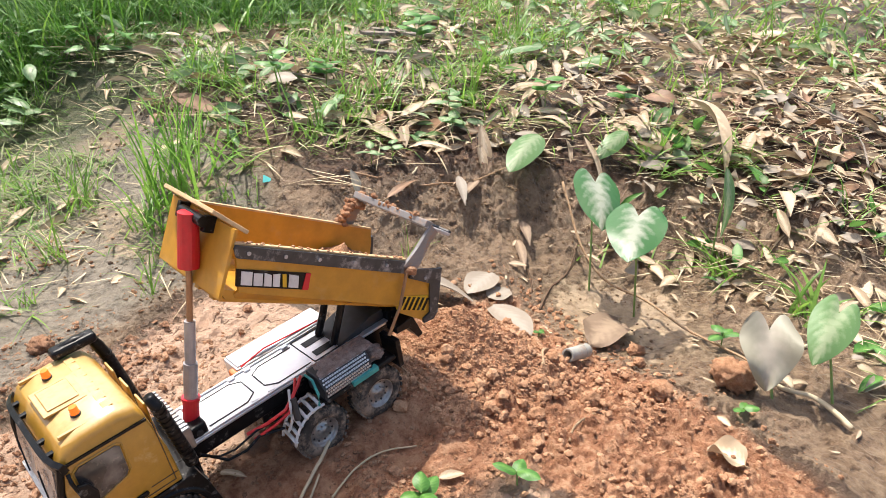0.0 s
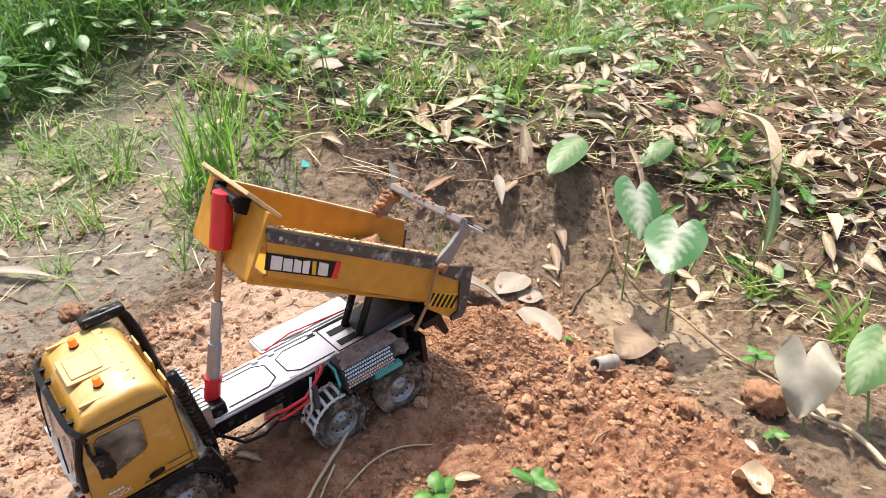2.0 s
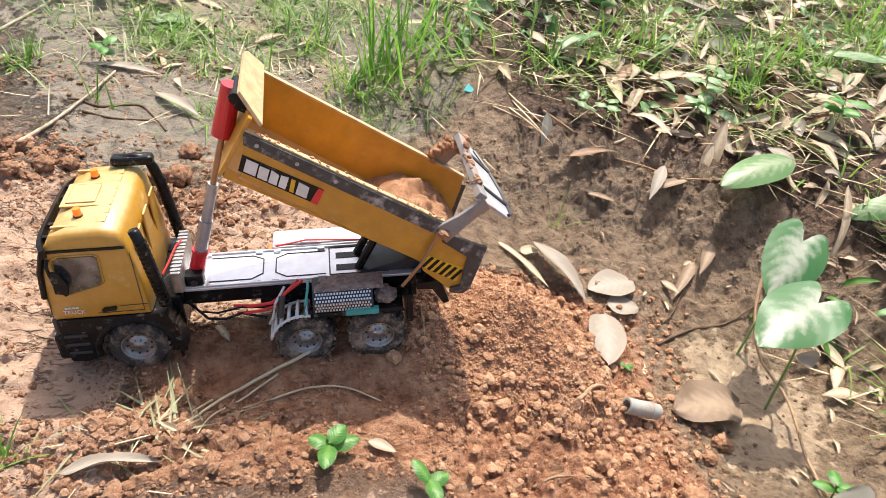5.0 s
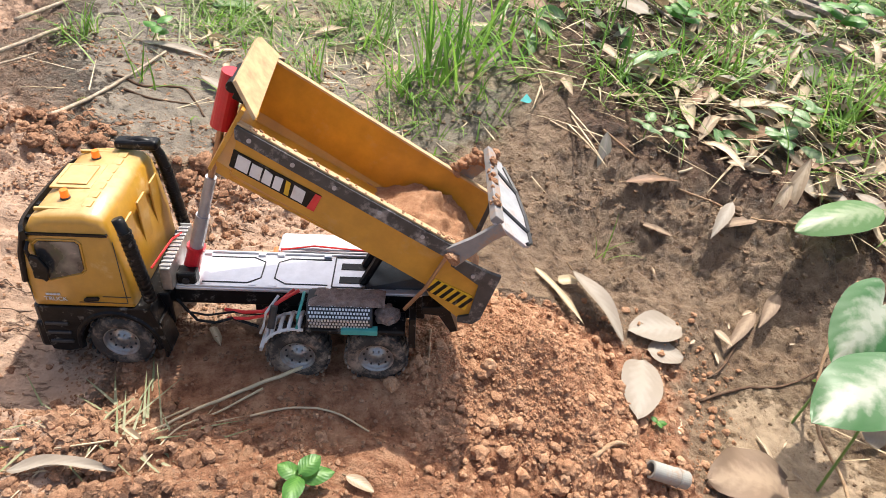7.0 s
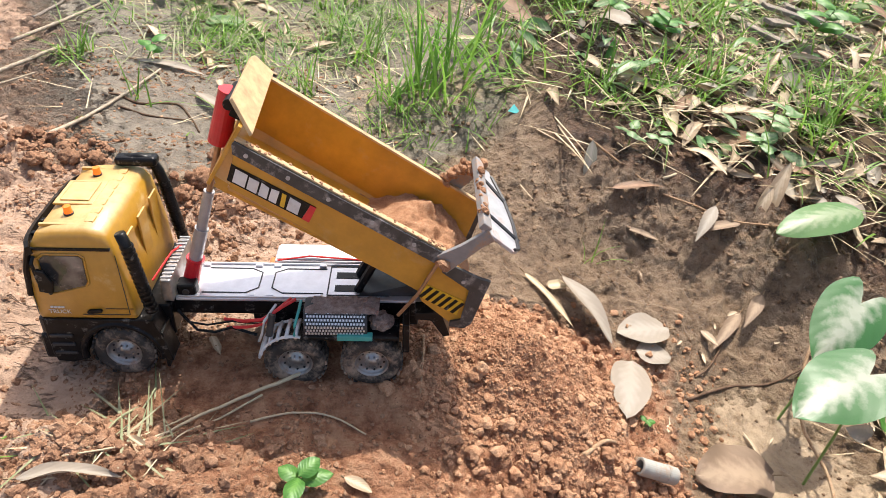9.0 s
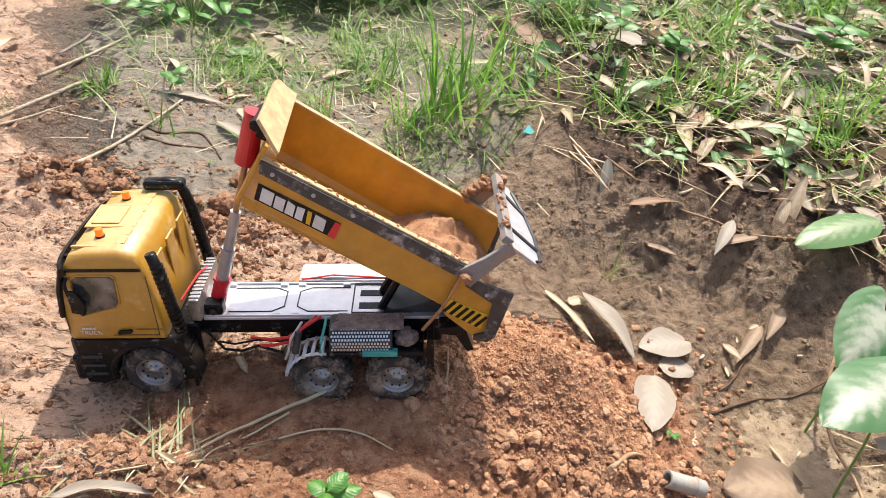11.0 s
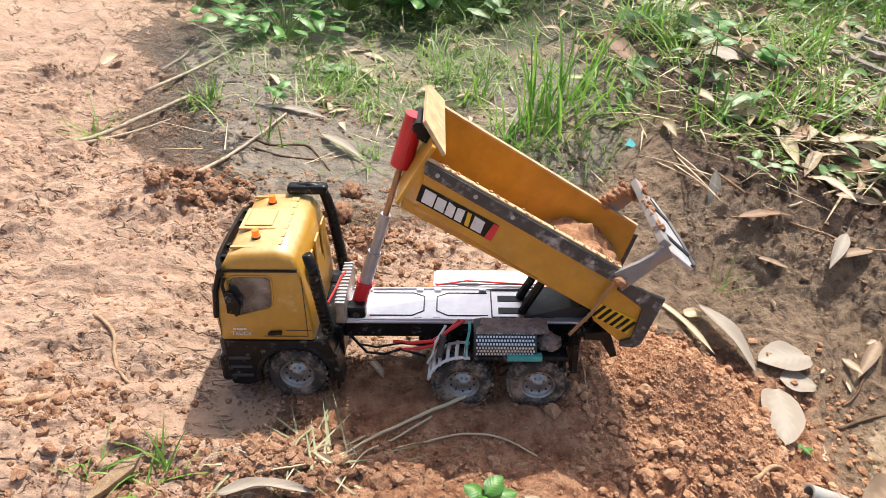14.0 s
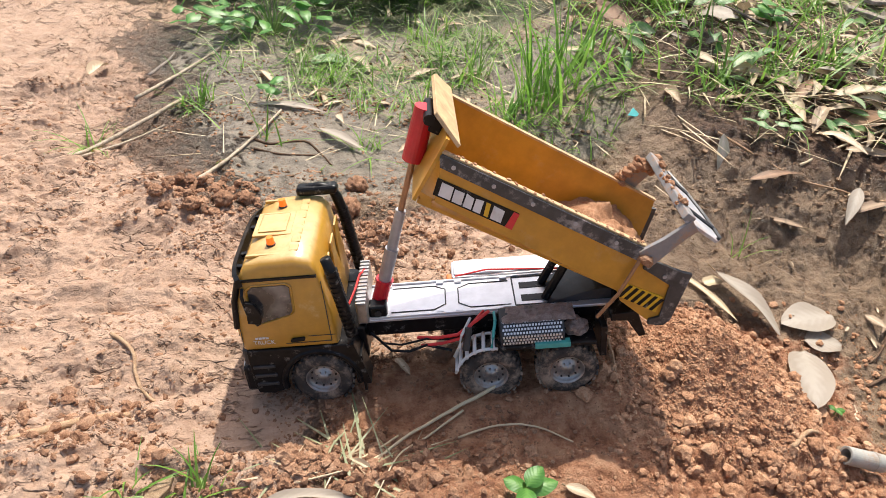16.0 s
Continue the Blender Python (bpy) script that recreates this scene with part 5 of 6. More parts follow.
def leaf_arrays(base, tip, width, kind="ovate", bend=0.0, cup=0.0, twist=0.0, wave=0.0, seed=0, nl=9, nw=4):
    base, tip = np.array(base, float), np.array(tip, float)
    way = tip - base
    long = np.linalg.norm(way)
    way = way / long
    side = np.cross(way, (0, 0, 1.0))
    side = side / (np.linalg.norm(side) + 1e-9) if np.linalg.norm(side) > 1e-3 else np.array([1.0, 0, 0])
    up = np.cross(side, way)
    c, s_ = math.cos(radians(twist)), math.sin(radians(twist))
    side, up = c * side + s_ * up, c * up - s_ * side
    rng = np.random.default_rng(seed)
    ph = rng.uniform(0, 6.28, 2)
    s = np.linspace(0, 1, nl + 1)[:, None]
    t = np.linspace(-1, 1, nw + 1)[None]
    hw = half_width(kind, s) * width / 2
    if kind != "heart":
        hw = np.maximum(hw, width * 0.02)
    along = s * long
    if kind == "heart":
        along = along - 0.27 * long * np.sin(0.85 * np.pi * np.abs(t) ** 0.95) * (1 - s) ** 2.2
    lift = bend * long * np.sin(np.pi * s) + cup * width * np.abs(t) ** 1.5 * np.sin(np.pi * np.clip(s, 0.05, 1)) + wave * width * np.sin(9 * s + ph[0] + 2 * t) * np.abs(t)
    p = base + along[..., None] * way + (hw * t)[..., None] * side + (lift + 0 * t)[..., None] * up
    n = nw + 1
    i = (np.arange(nl)[:, None] * n + np.arange(nw)[None]).ravel()
    f = np.stack([i, i + 1, i + 1 + n, i + n], 1)
    return p.reshape(-1, 3), f, np.broadcast_to(s, (nl + 1, nw + 1)).ravel(), np.broadcast_to(np.abs(t), (nl + 1, nw + 1)).ravel()


def leaf_object(name, pieces, material, label="", parent=None, smooth_shade=True):
    vs, fs, al, ac, b = [], [], [], [], 0
    for v, f, s, t in pieces:
        vs.append(v), fs.append(f + b), al.append(s), ac.append(t)
        b += len(v)
    ob = link_mesh(name, np.concatenate(vs), np.concatenate(fs), material, smooth_shade, {"along": np.concatenate(al), "across": np.concatenate(ac)})
    ob.parent = parent
    return tagged(ob, label)


def lie(x, y, dz=0.004):
    return (x, y, ground_z(x, y) + dz)


def fallen_leaf(a, b, width, material, label, kind="ovate", bend=0.05, cup=0.1, twist=0, wave=0.03, seed=0, za=0.006, zb=0.006, category="leaf"):
    z = ground_height(np.linspace(a[0], b[0], 7), np.linspace(a[1], b[1], 7))
    low = float(np.max(z))
    p0 = (a[0], a[1], max(ground_z(*a) + za, low - 0.012))
    p1 = (b[0], b[1], max(ground_z(*b) + zb, low - 0.012))
    ob = leaf_object("fallen_leaf", [leaf_arrays(p0, p1, width, kind, bend, cup, twist, wave, seed, 14, 6)], material)
    stalk = part("leaf_stalk", add_tube(BM(), [p0, tuple(np.array(p0) + 0.12 * (np.array(p0) - np.array(p1)))], 0.0011, 5), M_TWIG, ob)
    return tagged(ob, label, category, "fallen leaves")


TAN = "pale tan fallen leaf lying flat on wet mud"
fallen_leaf((0.548, 0.108), (0.497, -0.012), 0.062, M_TANLEAF, TAN, seed=1, cup=0.04)
fallen_leaf((0.628, 0.172), (0.538, 0.160), 0.062, M_TANLEAF, TAN, seed=2, cup=0.05)
fallen_leaf((0.562, 0.128), (0.620, 0.122), 0.048, M_TANLEAF, "pale tan fallen leaf tucked under another", seed=3, cup=0.05)
fallen_leaf((0.452, 0.240), (0.520, 0.132), 0.042, M_TANLEAF, "curled greenish-tan leaf beside the soil heap", seed=4, bend=0.06, cup=0.16, twist=14, za=0.02)
fallen_leaf((0.728, -0.058), (0.590, -0.078), 0.088, M_MUDLEAF, "broad mud-coloured leaf sunk in wet mud", seed=5, cup=0.10, wave=0.08, za=0.010, zb=0.010)
fallen_leaf((0.395, 0.245), (0.460, 0.150), 0.012, M_STRAW, "thin strip of straw on mud", "strap", seed=6)
fallen_leaf((0.430, 0.225), (0.465, 0.232), 0.02, M_STRAW, "scrap of straw on mud", "strap", seed=7)
fallen_leaf((-0.205, -0.168), (-0.110, -0.166), 0.021, M_TANLEAF, "curled dry leaf lying on red soil", "lance", seed=8, bend=0.08, cup=0.3, twist=20, wave=0.10)
fallen_leaf((-0.085, -0.150), (-0.115, -0.115), 0.014, M_DRYLEAF, "small torn dry leaf on red soil", "lance", seed=9, bend=0.1, cup=0.3, wave=0.1)
fallen_leaf((0.110, -0.150), (0.140, -0.165), 0.014, M_DRYLEAF, "small dry leaf scrap on red soil", seed=10)
fallen_leaf((0.735, 0.365), (0.685, 0.300), 0.024, M_TANLEAF, "narrow dry leaf against the bank", "lance", seed=11, za=0.02)
fallen_leaf((0.775, 0.222), (0.700, 0.145), 0.022, M_MUDLEAF, "narrow dry leaf on mud", "lance", seed=12)
fallen_leaf((0.815, 0.245), (0.760, 0.180), 0.024, M_MUDLEAF, "narrow dry leaf on mud", "lance", seed=13)
fallen_leaf((0.440, -0.400), (0.455, -0.345), 0.045, M_DRYLEAF, "pale crumpled leaf on red soil", seed=14, cup=0.4, wave=0.12)
fallen_leaf((0.640, 0.330), (0.560, 0.350), 0.016, M_MUDLEAF, "narrow dry leaf on mud", "lance", seed=15)
fallen_leaf((-0.285, 0.735), (-0.150, 0.705), 0.022, M_TANLEAF, "long dry leaf strip on damp soil", "lance", seed=16)
fallen_leaf((-0.165, 0.640), (-0.080, 0.555), 0.022, M_TANLEAF, "dry leaf on damp soil", "lance", seed=17)
fallen_leaf((-0.64, 0.90), (-0.62, 0.97), 0.03, M_DRYLEAF, "dry curled leaf standing up on red soil", seed=18, cup=0.4)
fallen_leaf((-0.19, 0.93), (-0.11, 0.94), 0.045, M_PALEGREEN, "pale green leaf on the ground", seed=19)
fallen_leaf((-0.055, 0.055), (-0.04, 0.022), 0.010, M_DRYLEAF, "straw scrap beside the wheel", "strap", seed=20)
fallen_leaf((0.02, 0.88), (0.09, 0.93), 0.02, M_DRYLEAF, "dry leaf among sparse grass", "lance", seed=21)
fallen_leaf((0.30, 0.82), (0.40, 0.80), 0.024, M_DRYLEAF, "dry leaf beside the grass tuft", "lance", seed=22)

HANG = "long dry leaf hanging over the bank"
for k, (a, b, w) in enumerate((((0.93, 0.42, 0.15), (0.86, 0.345, 0.035), 0.03), ((0.866, 0.42, 0.164), (0.82, 0.34, 0.012), 0.03), ((0.888, 0.40, 0.141), (0.915, 0.325, 0.005), 0.042), ((0.84, 0.40, 0.13), (0.80, 0.345, 0.05), 0.022), ((1.05, 0.26, 0.14), (1.0, 0.16, 0.02), 0.022))):
    ob = leaf_object("hanging_leaf", [leaf_arrays(a, b, w, "lance", 0.08, 0.25, 10 * k - 20, 0.05, 50 + k, 14, 6)], M_DRYLEAF)
    tagged(ob, HANG, "leaf", "hanging leaves")
ob = leaf_object("curled_leaf", [leaf_arrays((1.36, 0.17, 0.2), (1.22, -0.02, 0.085), 0.05, "lance", 0.16, 0.4, 15, 0.08, 61, 16, 6)], M_DRYLEAF)
tagged(ob, "large curled dry leaf on the litter", "leaf")
ob = leaf_object("hanging_leaf", [leaf_arrays((0.522, 0.468, 0.125), (0.520, 0.425, 0.05), 0.024, "lance", 0.05, 0.1, 0, 0.02, 62, 12, 4)], M_CALADPALE)
tagged(ob, "pale narrow leaf hanging from a creeper", "leaf", "hanging leaves")


def big_leaf_plant(foot, stem_top, leaf_base, leaf_tip, width, material, label, bend=0.05, cup=-0.06, twist=0.0, seed=0, kind="heart", name="caladium_plant", wave=0.02):
    foot = lie(*foot, -0.004) if len(foot) == 2 else foot
    plant = tagged(new(name), label, "plant", "broad-leaved plants")
    plant.location = foot
    inv = Matrix.Translation(-Vector(foot))
    mid = (Vector(foot) + Vector(stem_top)) / 2 + Vector((0.006, 0.004, 0.01))
    st = part("stem", add_tube(BM(), [foot, mid, stem_top, leaf_base], 0.0022, 7, 0.7), M_GREENSTEM, plant, "", inv)
    lf = leaf_object("leaf", [leaf_arrays(leaf_base, leaf_tip, width, kind, bend, cup, twist, wave, seed, 18, 10)], material, "", plant)
    lf.matrix_basis = inv
    return plant


M_GREENSTEM = leafy("green_stem", (0.20, 0.30, 0.08), (0.16, 0.24, 0.06), 0, 0.5, 0.1)
CAL = "caladium with a large white-veined heart-shaped green leaf"
big_leaf_plant((0.79, 0.045), (0.835, 0.098, 0.11), (0.832, 0.096, 0.138), (0.736, 0.015, 0.092), 0.098, M_CALAD, CAL, 0.08, -0.08, 12, 1)
big_leaf_plant((0.785, -0.062), (0.775, -0.036, 0.10), (0.772, -0.034, 0.130), (0.652, -0.086, 0.098), 0.108, M_CALAD, CAL, 0.06, -0.05, -4, 2)
big_leaf_plant((0.648, -0.368), (0.672, -0.336, 0.03), (0.680, -0.325, 0.070), (0.632, -0.358, -0.006), 0.088, M_CALADPALE, "withered greyish caladium leaf leaning upright", 0.12, 0.16, -10, 3, wave=0.13)
big_leaf_plant((0.71, -0.44), (0.735, -0.40, 0.06), (0.770, -0.395, 0.095), (0.672, -0.40, 0.045), 0.07, M_PALEGREEN, "pale caladium leaf beside a withered one", 0.1, -0.08, 8, 4)
big_leaf_plant((0.93, 0.37), (0.965, 0.345, 0.13), (0.975, 0.333, 0.140), (0.802, 0.283, 0.108), 0.07, M_PALEGREEN, "broad pale green leaf over the bank", 0.08, -0.12, 6, 5, "ovate", "broadleaf_plant")
big_leaf_plant((1.06, 0.22), (1.08, 0.21, 0.12), (1.14, 0.20, 0.15), (1.04, 0.215, 0.10), 0.045, M_PALEGREEN, "pale green leaf on the bank", 0.08, -0.1, 25, 6, "ovate", "broadleaf_plant")
big_leaf_plant((1.28, 0.66), (1.30, 0.66, 0.22), (1.38, 0.62, 0.235), (1.26, 0.68, 0.215), 0.055, M_PALEGREEN, "pale green leaf above the leaf litter", 0.06, -0.1, 0, 7, "ovate", "broadleaf_plant")
big_leaf_plant((1.42, 0.51), (1.44, 0.51, 0.2), (1.49, 0.47, 0.22), (1.39, 0.53, 0.19), 0.05, M_PALEGREEN, "pale green leaf above the leaf litter", 0.06, -0.1, 10, 8, "ovate", "broadleaf_plant")
big_leaf_plant((2.05, 0.60), (2.08, 0.60, 0.3), (2.2, 0.52, 0.32), (1.98, 0.62, 0.30), 0.07, M_GREENLEAF, "bright green leaf above the leaf litter", 0.1, -0.1, 0, 9, "lance", "broadleaf_plant")
big_leaf_plant((0.60, 0.735), (0.607, 0.74, 0.16), (0.622, 0.765, 0.19), (0.583, 0.70, 0.085), 0.026, M_GREENLEAF, "single upright green blade leaf", 0.1, 0.1, 40, 10, "lance", "blade_plant")
big_leaf_plant((1.03, -0.10), (1.035, -0.09, 0.10), (1.05, -0.075, 0.17), (1.015, -0.11, 0.035), 0.03, M_PALEGREEN, "tall pale blade leaf at the mud's edge", 0.08, 0.1, 20, 11, "lance", "blade_plant")
big_leaf_plant((0.95, 1.07), (0.96, 1.075, 0.19), (1.02, 1.07, 0.21), (0.93, 1.10, 0.19), 0.05, M_GREENLEAF, "yellow-green leaf above the litter", 0.08, -0.1, 0, 12, "ovate", "broadleaf_plant")


def seedling(x, y, h, n, size, material, label, seed=0):
    rng = random.Random(seed)
    foot = Vector(lie(x, y, -0.003))
    plant = tagged(new("seedling"), label, "plant", "seedlings")
    plant.location = foot
    inv = Matrix.Translation(-foot)
    top = foot + Vector((rng.uniform(-0.3, 0.3) * h, rng.uniform(-0.3, 0.3) * h, h))
    part("stem", add_tube(BM(), [foot, (foot + top) / 2 + Vector((0.002, 0.001, 0)), top], 0.0014, 6, 0.6), M_GREENSTEM, plant, "", inv)
    for k in range(n):
        a = k * 2.4 + rng.uniform(-0.4, 0.4)
        start = foot.lerp(top, 0.55 + 0.45 * (k + 1) / n)
        end = start + Vector((math.cos(a), math.sin(a), rng.uniform(-0.15, 0.25))) * size * rng.uniform(0.75, 1.15)
        lf = leaf_object("leaf", [leaf_arrays(start, end, size * 0.62, "ovate", 0.1, -0.12, rng.uniform(-15, 15), 0.04, seed + k, 9, 6)], material, "", plant)
        lf.matrix_basis = inv
    return plant


SEED = "small green broad-leaved seedling in red soil"
for k, (x, y, h, n, s) in enumerate(((0.067, -0.165, 0.03, 4, 0.033), (0.165, -0.225, 0.028, 3, 0.028), (0.57, -0.345, 0.02, 3, 0.024), (0.75, -0.245, 0.04, 4, 0.030), (-0.27, 0.745, 0.045, 4, 0.032), (0.535, -0.005, 0.012, 3, 0.014),
                                    (0.64, 0.47, 0.04, 4, 0.034), (0.60, 0.49, 0.04, 4, 0.03), (0.86, 0.50, 0.07, 3, 0.045), (0.90, 0.55, 0.06, 3, 0.04), (0.83, 0.47, 0.04, 5, 0.045), (1.07, 0.84, 0.12, 7, 0.06), (0.74, 0.80, 0.08, 7, 0.05), (1.30, 0.30, 0.06, 5, 0.05), (0.62, 0.80, 0.10, 6, 0.045), (1.12, 0.42, 0.07, 6, 0.05))):
    seedling(x, y, h, n, s, M_PALEGREEN if k in (6, 7, 8, 9, 10) else M_GREENLEAF, SEED if k < 6 else "leafy green weed growing on the bank", 100 + 7 * k)


def bush(x, y, n, spread, h, size, seed, material=None):
    """A low weed of many broad leaves on its own stems."""
    rng = random.Random(seed)
    foot = Vector(lie(x, y, -0.004))
    plant = tagged(new("broadleaf_weed"), "bushy broad-leaved weed at the grass's edge", "plant", "weeds")
    plant.location = foot
    inv = Matrix.Translation(-foot)
    for k in range(n):
        a, r = rng.uniform(0, 6.28), spread * math.sqrt(rng.random())
        top = foot + Vector((r * math.cos(a), r * math.sin(a), h * rng.uniform(0.45, 1.0)))
        stalk = add_tube(BM(), [foot + (top - foot) * 0.05, foot.lerp(top, 0.6) + Vector((0, 0, 0.15 * h)), top], 0.0018, 5, 0.6)
        part("stalk", stalk, M_GREENSTEM, plant, "", inv)
        b = a + rng.uniform(-1.2, 1.2)
        end = top + Vector((math.cos(b), math.sin(b), rng.uniform(-0.45, 0.15))) * size * rng.uniform(0.6, 1.2)
        leaf = leaf_object("leaf", [leaf_arrays(top, end, size * rng.uniform(0.5, 0.75), "heart" if k % 2 else "ovate", 0.1, -0.1, rng.uniform(-20, 20), 0.03, seed + k, 8, 4)], material or M_GREENLEAF, "", plant)
        leaf.matrix_basis = inv


for k, (x, y, n, s, h, z) in enumerate(((0.14, 1.40, 18, 0.13, 0.10, 0.058), (0.32, 1.52, 18, 0.14, 0.11, 0.055), (-0.28, 1.08, 30, 0.12, 0.09, 0.045), (-0.14, 1.34, 40, 0.2, 0.17, 0.075), (-0.40, 1.16, 18, 0.10, 0.06, 0.045), (0.45, 1.36, 18, 0.14, 0.09, 0.045), (0.0, 1.48, 30, 0.18, 0.13, 0.07), (-0.55, 1.4, 18, 0.16, 0.09, 0.055))):
    bush(x, y, n, s, h, z, 300 + 50 * k, M_PALEGREEN if k in (0, 1) else None)


# ---- grass ----
def blades(xy, length, width, lean, seed, droop=0.5, lift=0.0):
    """Curved tapering blades, as arrays: four lengths each."""
    rng = np.random.default_rng(seed)
    n = len(xy)
    a, L = rng.uniform(0, 2 * np.pi, n), length
    d = np.stack([np.cos(a), np.sin(a)], 1)
    side = np.stack([-d[:, 1], d[:, 0]], 1)
    z0 = ground_height(xy[:, 0], xy[:, 1]) - 0.003 + lift
    k = 5
    s = np.linspace(0, 1, k)
    ln = np.minimum(lean * (rng.uniform(0.9, 1.1, n) if lean > 1.3 else rng.uniform(0.3, 1.7, n)), 1.53)
    out = np.zeros((n, k, 2, 3))
    for j, q in enumerate(s):
        out_r = L * np.sin(ln) * q * (1 + droop * q)
        up = L * np.cos(ln) * q * (1 - 0.45 * droop * np.sin(ln) * q * q * 2)
        w = width * (1 - q) ** 0.6 * 0.5 + 0.00015
        for e, sg in ((0, -1), (1, 1)):
            out[:, j, e, :2] = xy + d * out_r[:, None] + side * (sg * w)[:, None]
            out[:, j, e, 2] = z0 + np.maximum(up, 0.002)
    v = out.reshape(-1, 3)
    b = (np.arange(n) * k * 2)[:, None]
    quads = np.concatenate([b + np.array([2 * j, 2 * j + 1, 2 * j + 3, 2 * j + 2])[None] for j in range(k - 1)], 0)
    al = np.broadcast_to(s[None, :, None], (n, k, 2)).ravel()
    ac = np.broadcast_to(s[None, :, None] * 0.8, (n, k, 2)).ravel()
    return v, quads, al, ac


def grass(name, xy, lo, hi, width, lean, material, label, seed, droop=0.5, power=1.5):
    rng = np.random.default_rng(seed + 1)
    L = lo + (hi - lo) * rng.random(len(xy)) ** power
    v, f, al, ac = blades(xy, L, width * rng.uniform(0.6, 1.3, len(xy)), lean, seed, droop)
    ob = link_mesh(name, v, f, material, True, {"along": al, "across": ac})
    return tagged(ob, label, "grass", kind="stuff")


def patchy(scale, seed, lo=-0.1, hi=0.35):
    return lambda x, y: smooth(fbm(x, y, scale, 3, seed), lo, hi)


def turf_edge(x, y):
    return smooth(y + 0.12 * np.minimum(x, 0.8) + 0.25 * fbm(x, y, 3, 3, 90), 1.32, 1.62) * smooth(x, -0.95, -0.35) * (1 - smooth(x - 0.55 * y, 0.6, 0.95))


grass("tall_grass", points_by(lambda x, y: turf_edge(x, y) * (1 - 0.6 * smooth(y, 2.5, 5)), 17000, (-0.9, 3.4, 1.2, 5.2), 71), 0.10, 0.30, 0.006, 0.55, M_GRASSD, "dense dark green grass behind the clearing", 71, 0.8)
grass("near_tall_grass", points_by(turf_edge, 11000, (-0.9, 1.3, 1.2, 2.5), 70), 0.08, 0.26, 0.005, 0.6, M_GRASSD, "dense green grass at the clearing's edge", 70, 0.8)
grass("tall_grass_tips", points_by(turf_edge, 2600, (-0.9, 2.2, 1.2, 3.2), 72), 0.15, 0.34, 0.006, 0.5, M_GRASS, "lighter blades in the dense grass", 72, 0.8)


def thin_turf(x, y):
    w = smooth(y + 0.1 * x, 0.58, 0.95) * smooth(x, -0.55, 0.0) * (0.12 + 0.88 * smooth(fbm(x, y, 5, 3, 91), -0.05, 0.3))
    return np.clip(w * (0.2 + 0.8 * smooth(y - 0.3 * x, 0.75, 1.1)), 0, 1)


grass("thin_grass", points_by(thin_turf, 4800, (-0.5, 2.2, 0.55, 2.0), 73), 0.02, 0.085, 0.0032, 0.75, M_GRASS, "thin short grass on damp soil", 73, 0.7)
grass("dull_grass", points_by(thin_turf, 5200, (-0.5, 2.2, 0.55, 2.0), 69), 0.015, 0.06, 0.0034, 1.0, M_GRASSD, "low dull green grass on damp soil", 69, 0.8)
grass("pale_grass", points_by(thin_turf, 5200, (-0.5, 2.0, 0.55, 1.8), 74), 0.03, 0.10, 0.0028, 1.1, M_GRASSP, "pale bent grass on damp soil", 74, 0.9)


def bank_weight(x, y):
    return smooth(bank_distance(x, y), 0.03, 0.16) * smooth(x, 0.32, 0.6) * smooth(y, -0.75, -0.4)


grass("bank_grass", points_by(lambda x, y: bank_weight(x, y) * (0.35 + 0.65 * smooth(y, 0.4, 0.8)) * (0.12 + 0.88 * smooth(fbm(x, y, 4.5, 3, 92), -0.05, 0.3)), 5000, (0.35, 3.0, -0.7, 2.2), 75), 0.03, 0.15, 0.0046, 0.7, M_GRASS, "green grass growing through leaf litter", 75, 0.8)
grass("bank_straw", points_by(bank_weight, 5200, (0.35, 2.6, -0.7, 1.9), 76), 0.05, 0.17, 0.0036, 1.35, M_STRAW, "dead straw lying over leaf litter", 76, 0.3)
grass("flat_straw", points_by(lambda x, y: smooth(y, 0.42, 0.6) * smooth(x, -0.5, -0.3) * (0.15 + smooth(fbm(x, y, 6, 3, 93), 0.0, 0.3)), 420, (-0.5, 0.9, 0.4, 1.2), 77), 0.03, 0.11, 0.0026, 1.45, M_STRAW, "dead straw lying on the damp flat", 77, 0.1)
grass("mud_sprigs", points_by(lambda x, y: smooth(y, 0.48, 0.62) * smooth(fbm(x, y, 7, 2, 94), 0.05, 0.3), 420, (-0.35, 0.6, 0.45, 1.0), 78), 0.02, 0.09, 0.003, 0.6, M_GRASS, "single grass sprigs in damp mud", 78, 0.6)


def grass_tuft(x, y, n, radius, lo, hi, width, lean, material, label, seed):
    rng = np.random.default_rng(seed)
    r, a = radius * rng.random(n) ** 0.7, rng.uniform(0, 6.28, n)
    xy = np.stack([x + r * np.cos(a), y + r * np.sin(a)], 1)
    v, f, al, ac = blades(xy, lo + (hi - lo) * rng.random(n), width * rng.uniform(0.6, 1.3, n), lean, seed, 0.7)
    ob = link_mesh("grass_tuft", v, f, material, True, {"along": al, "across": ac})
    return tagged(ob, label, "grass", "grass tufts")


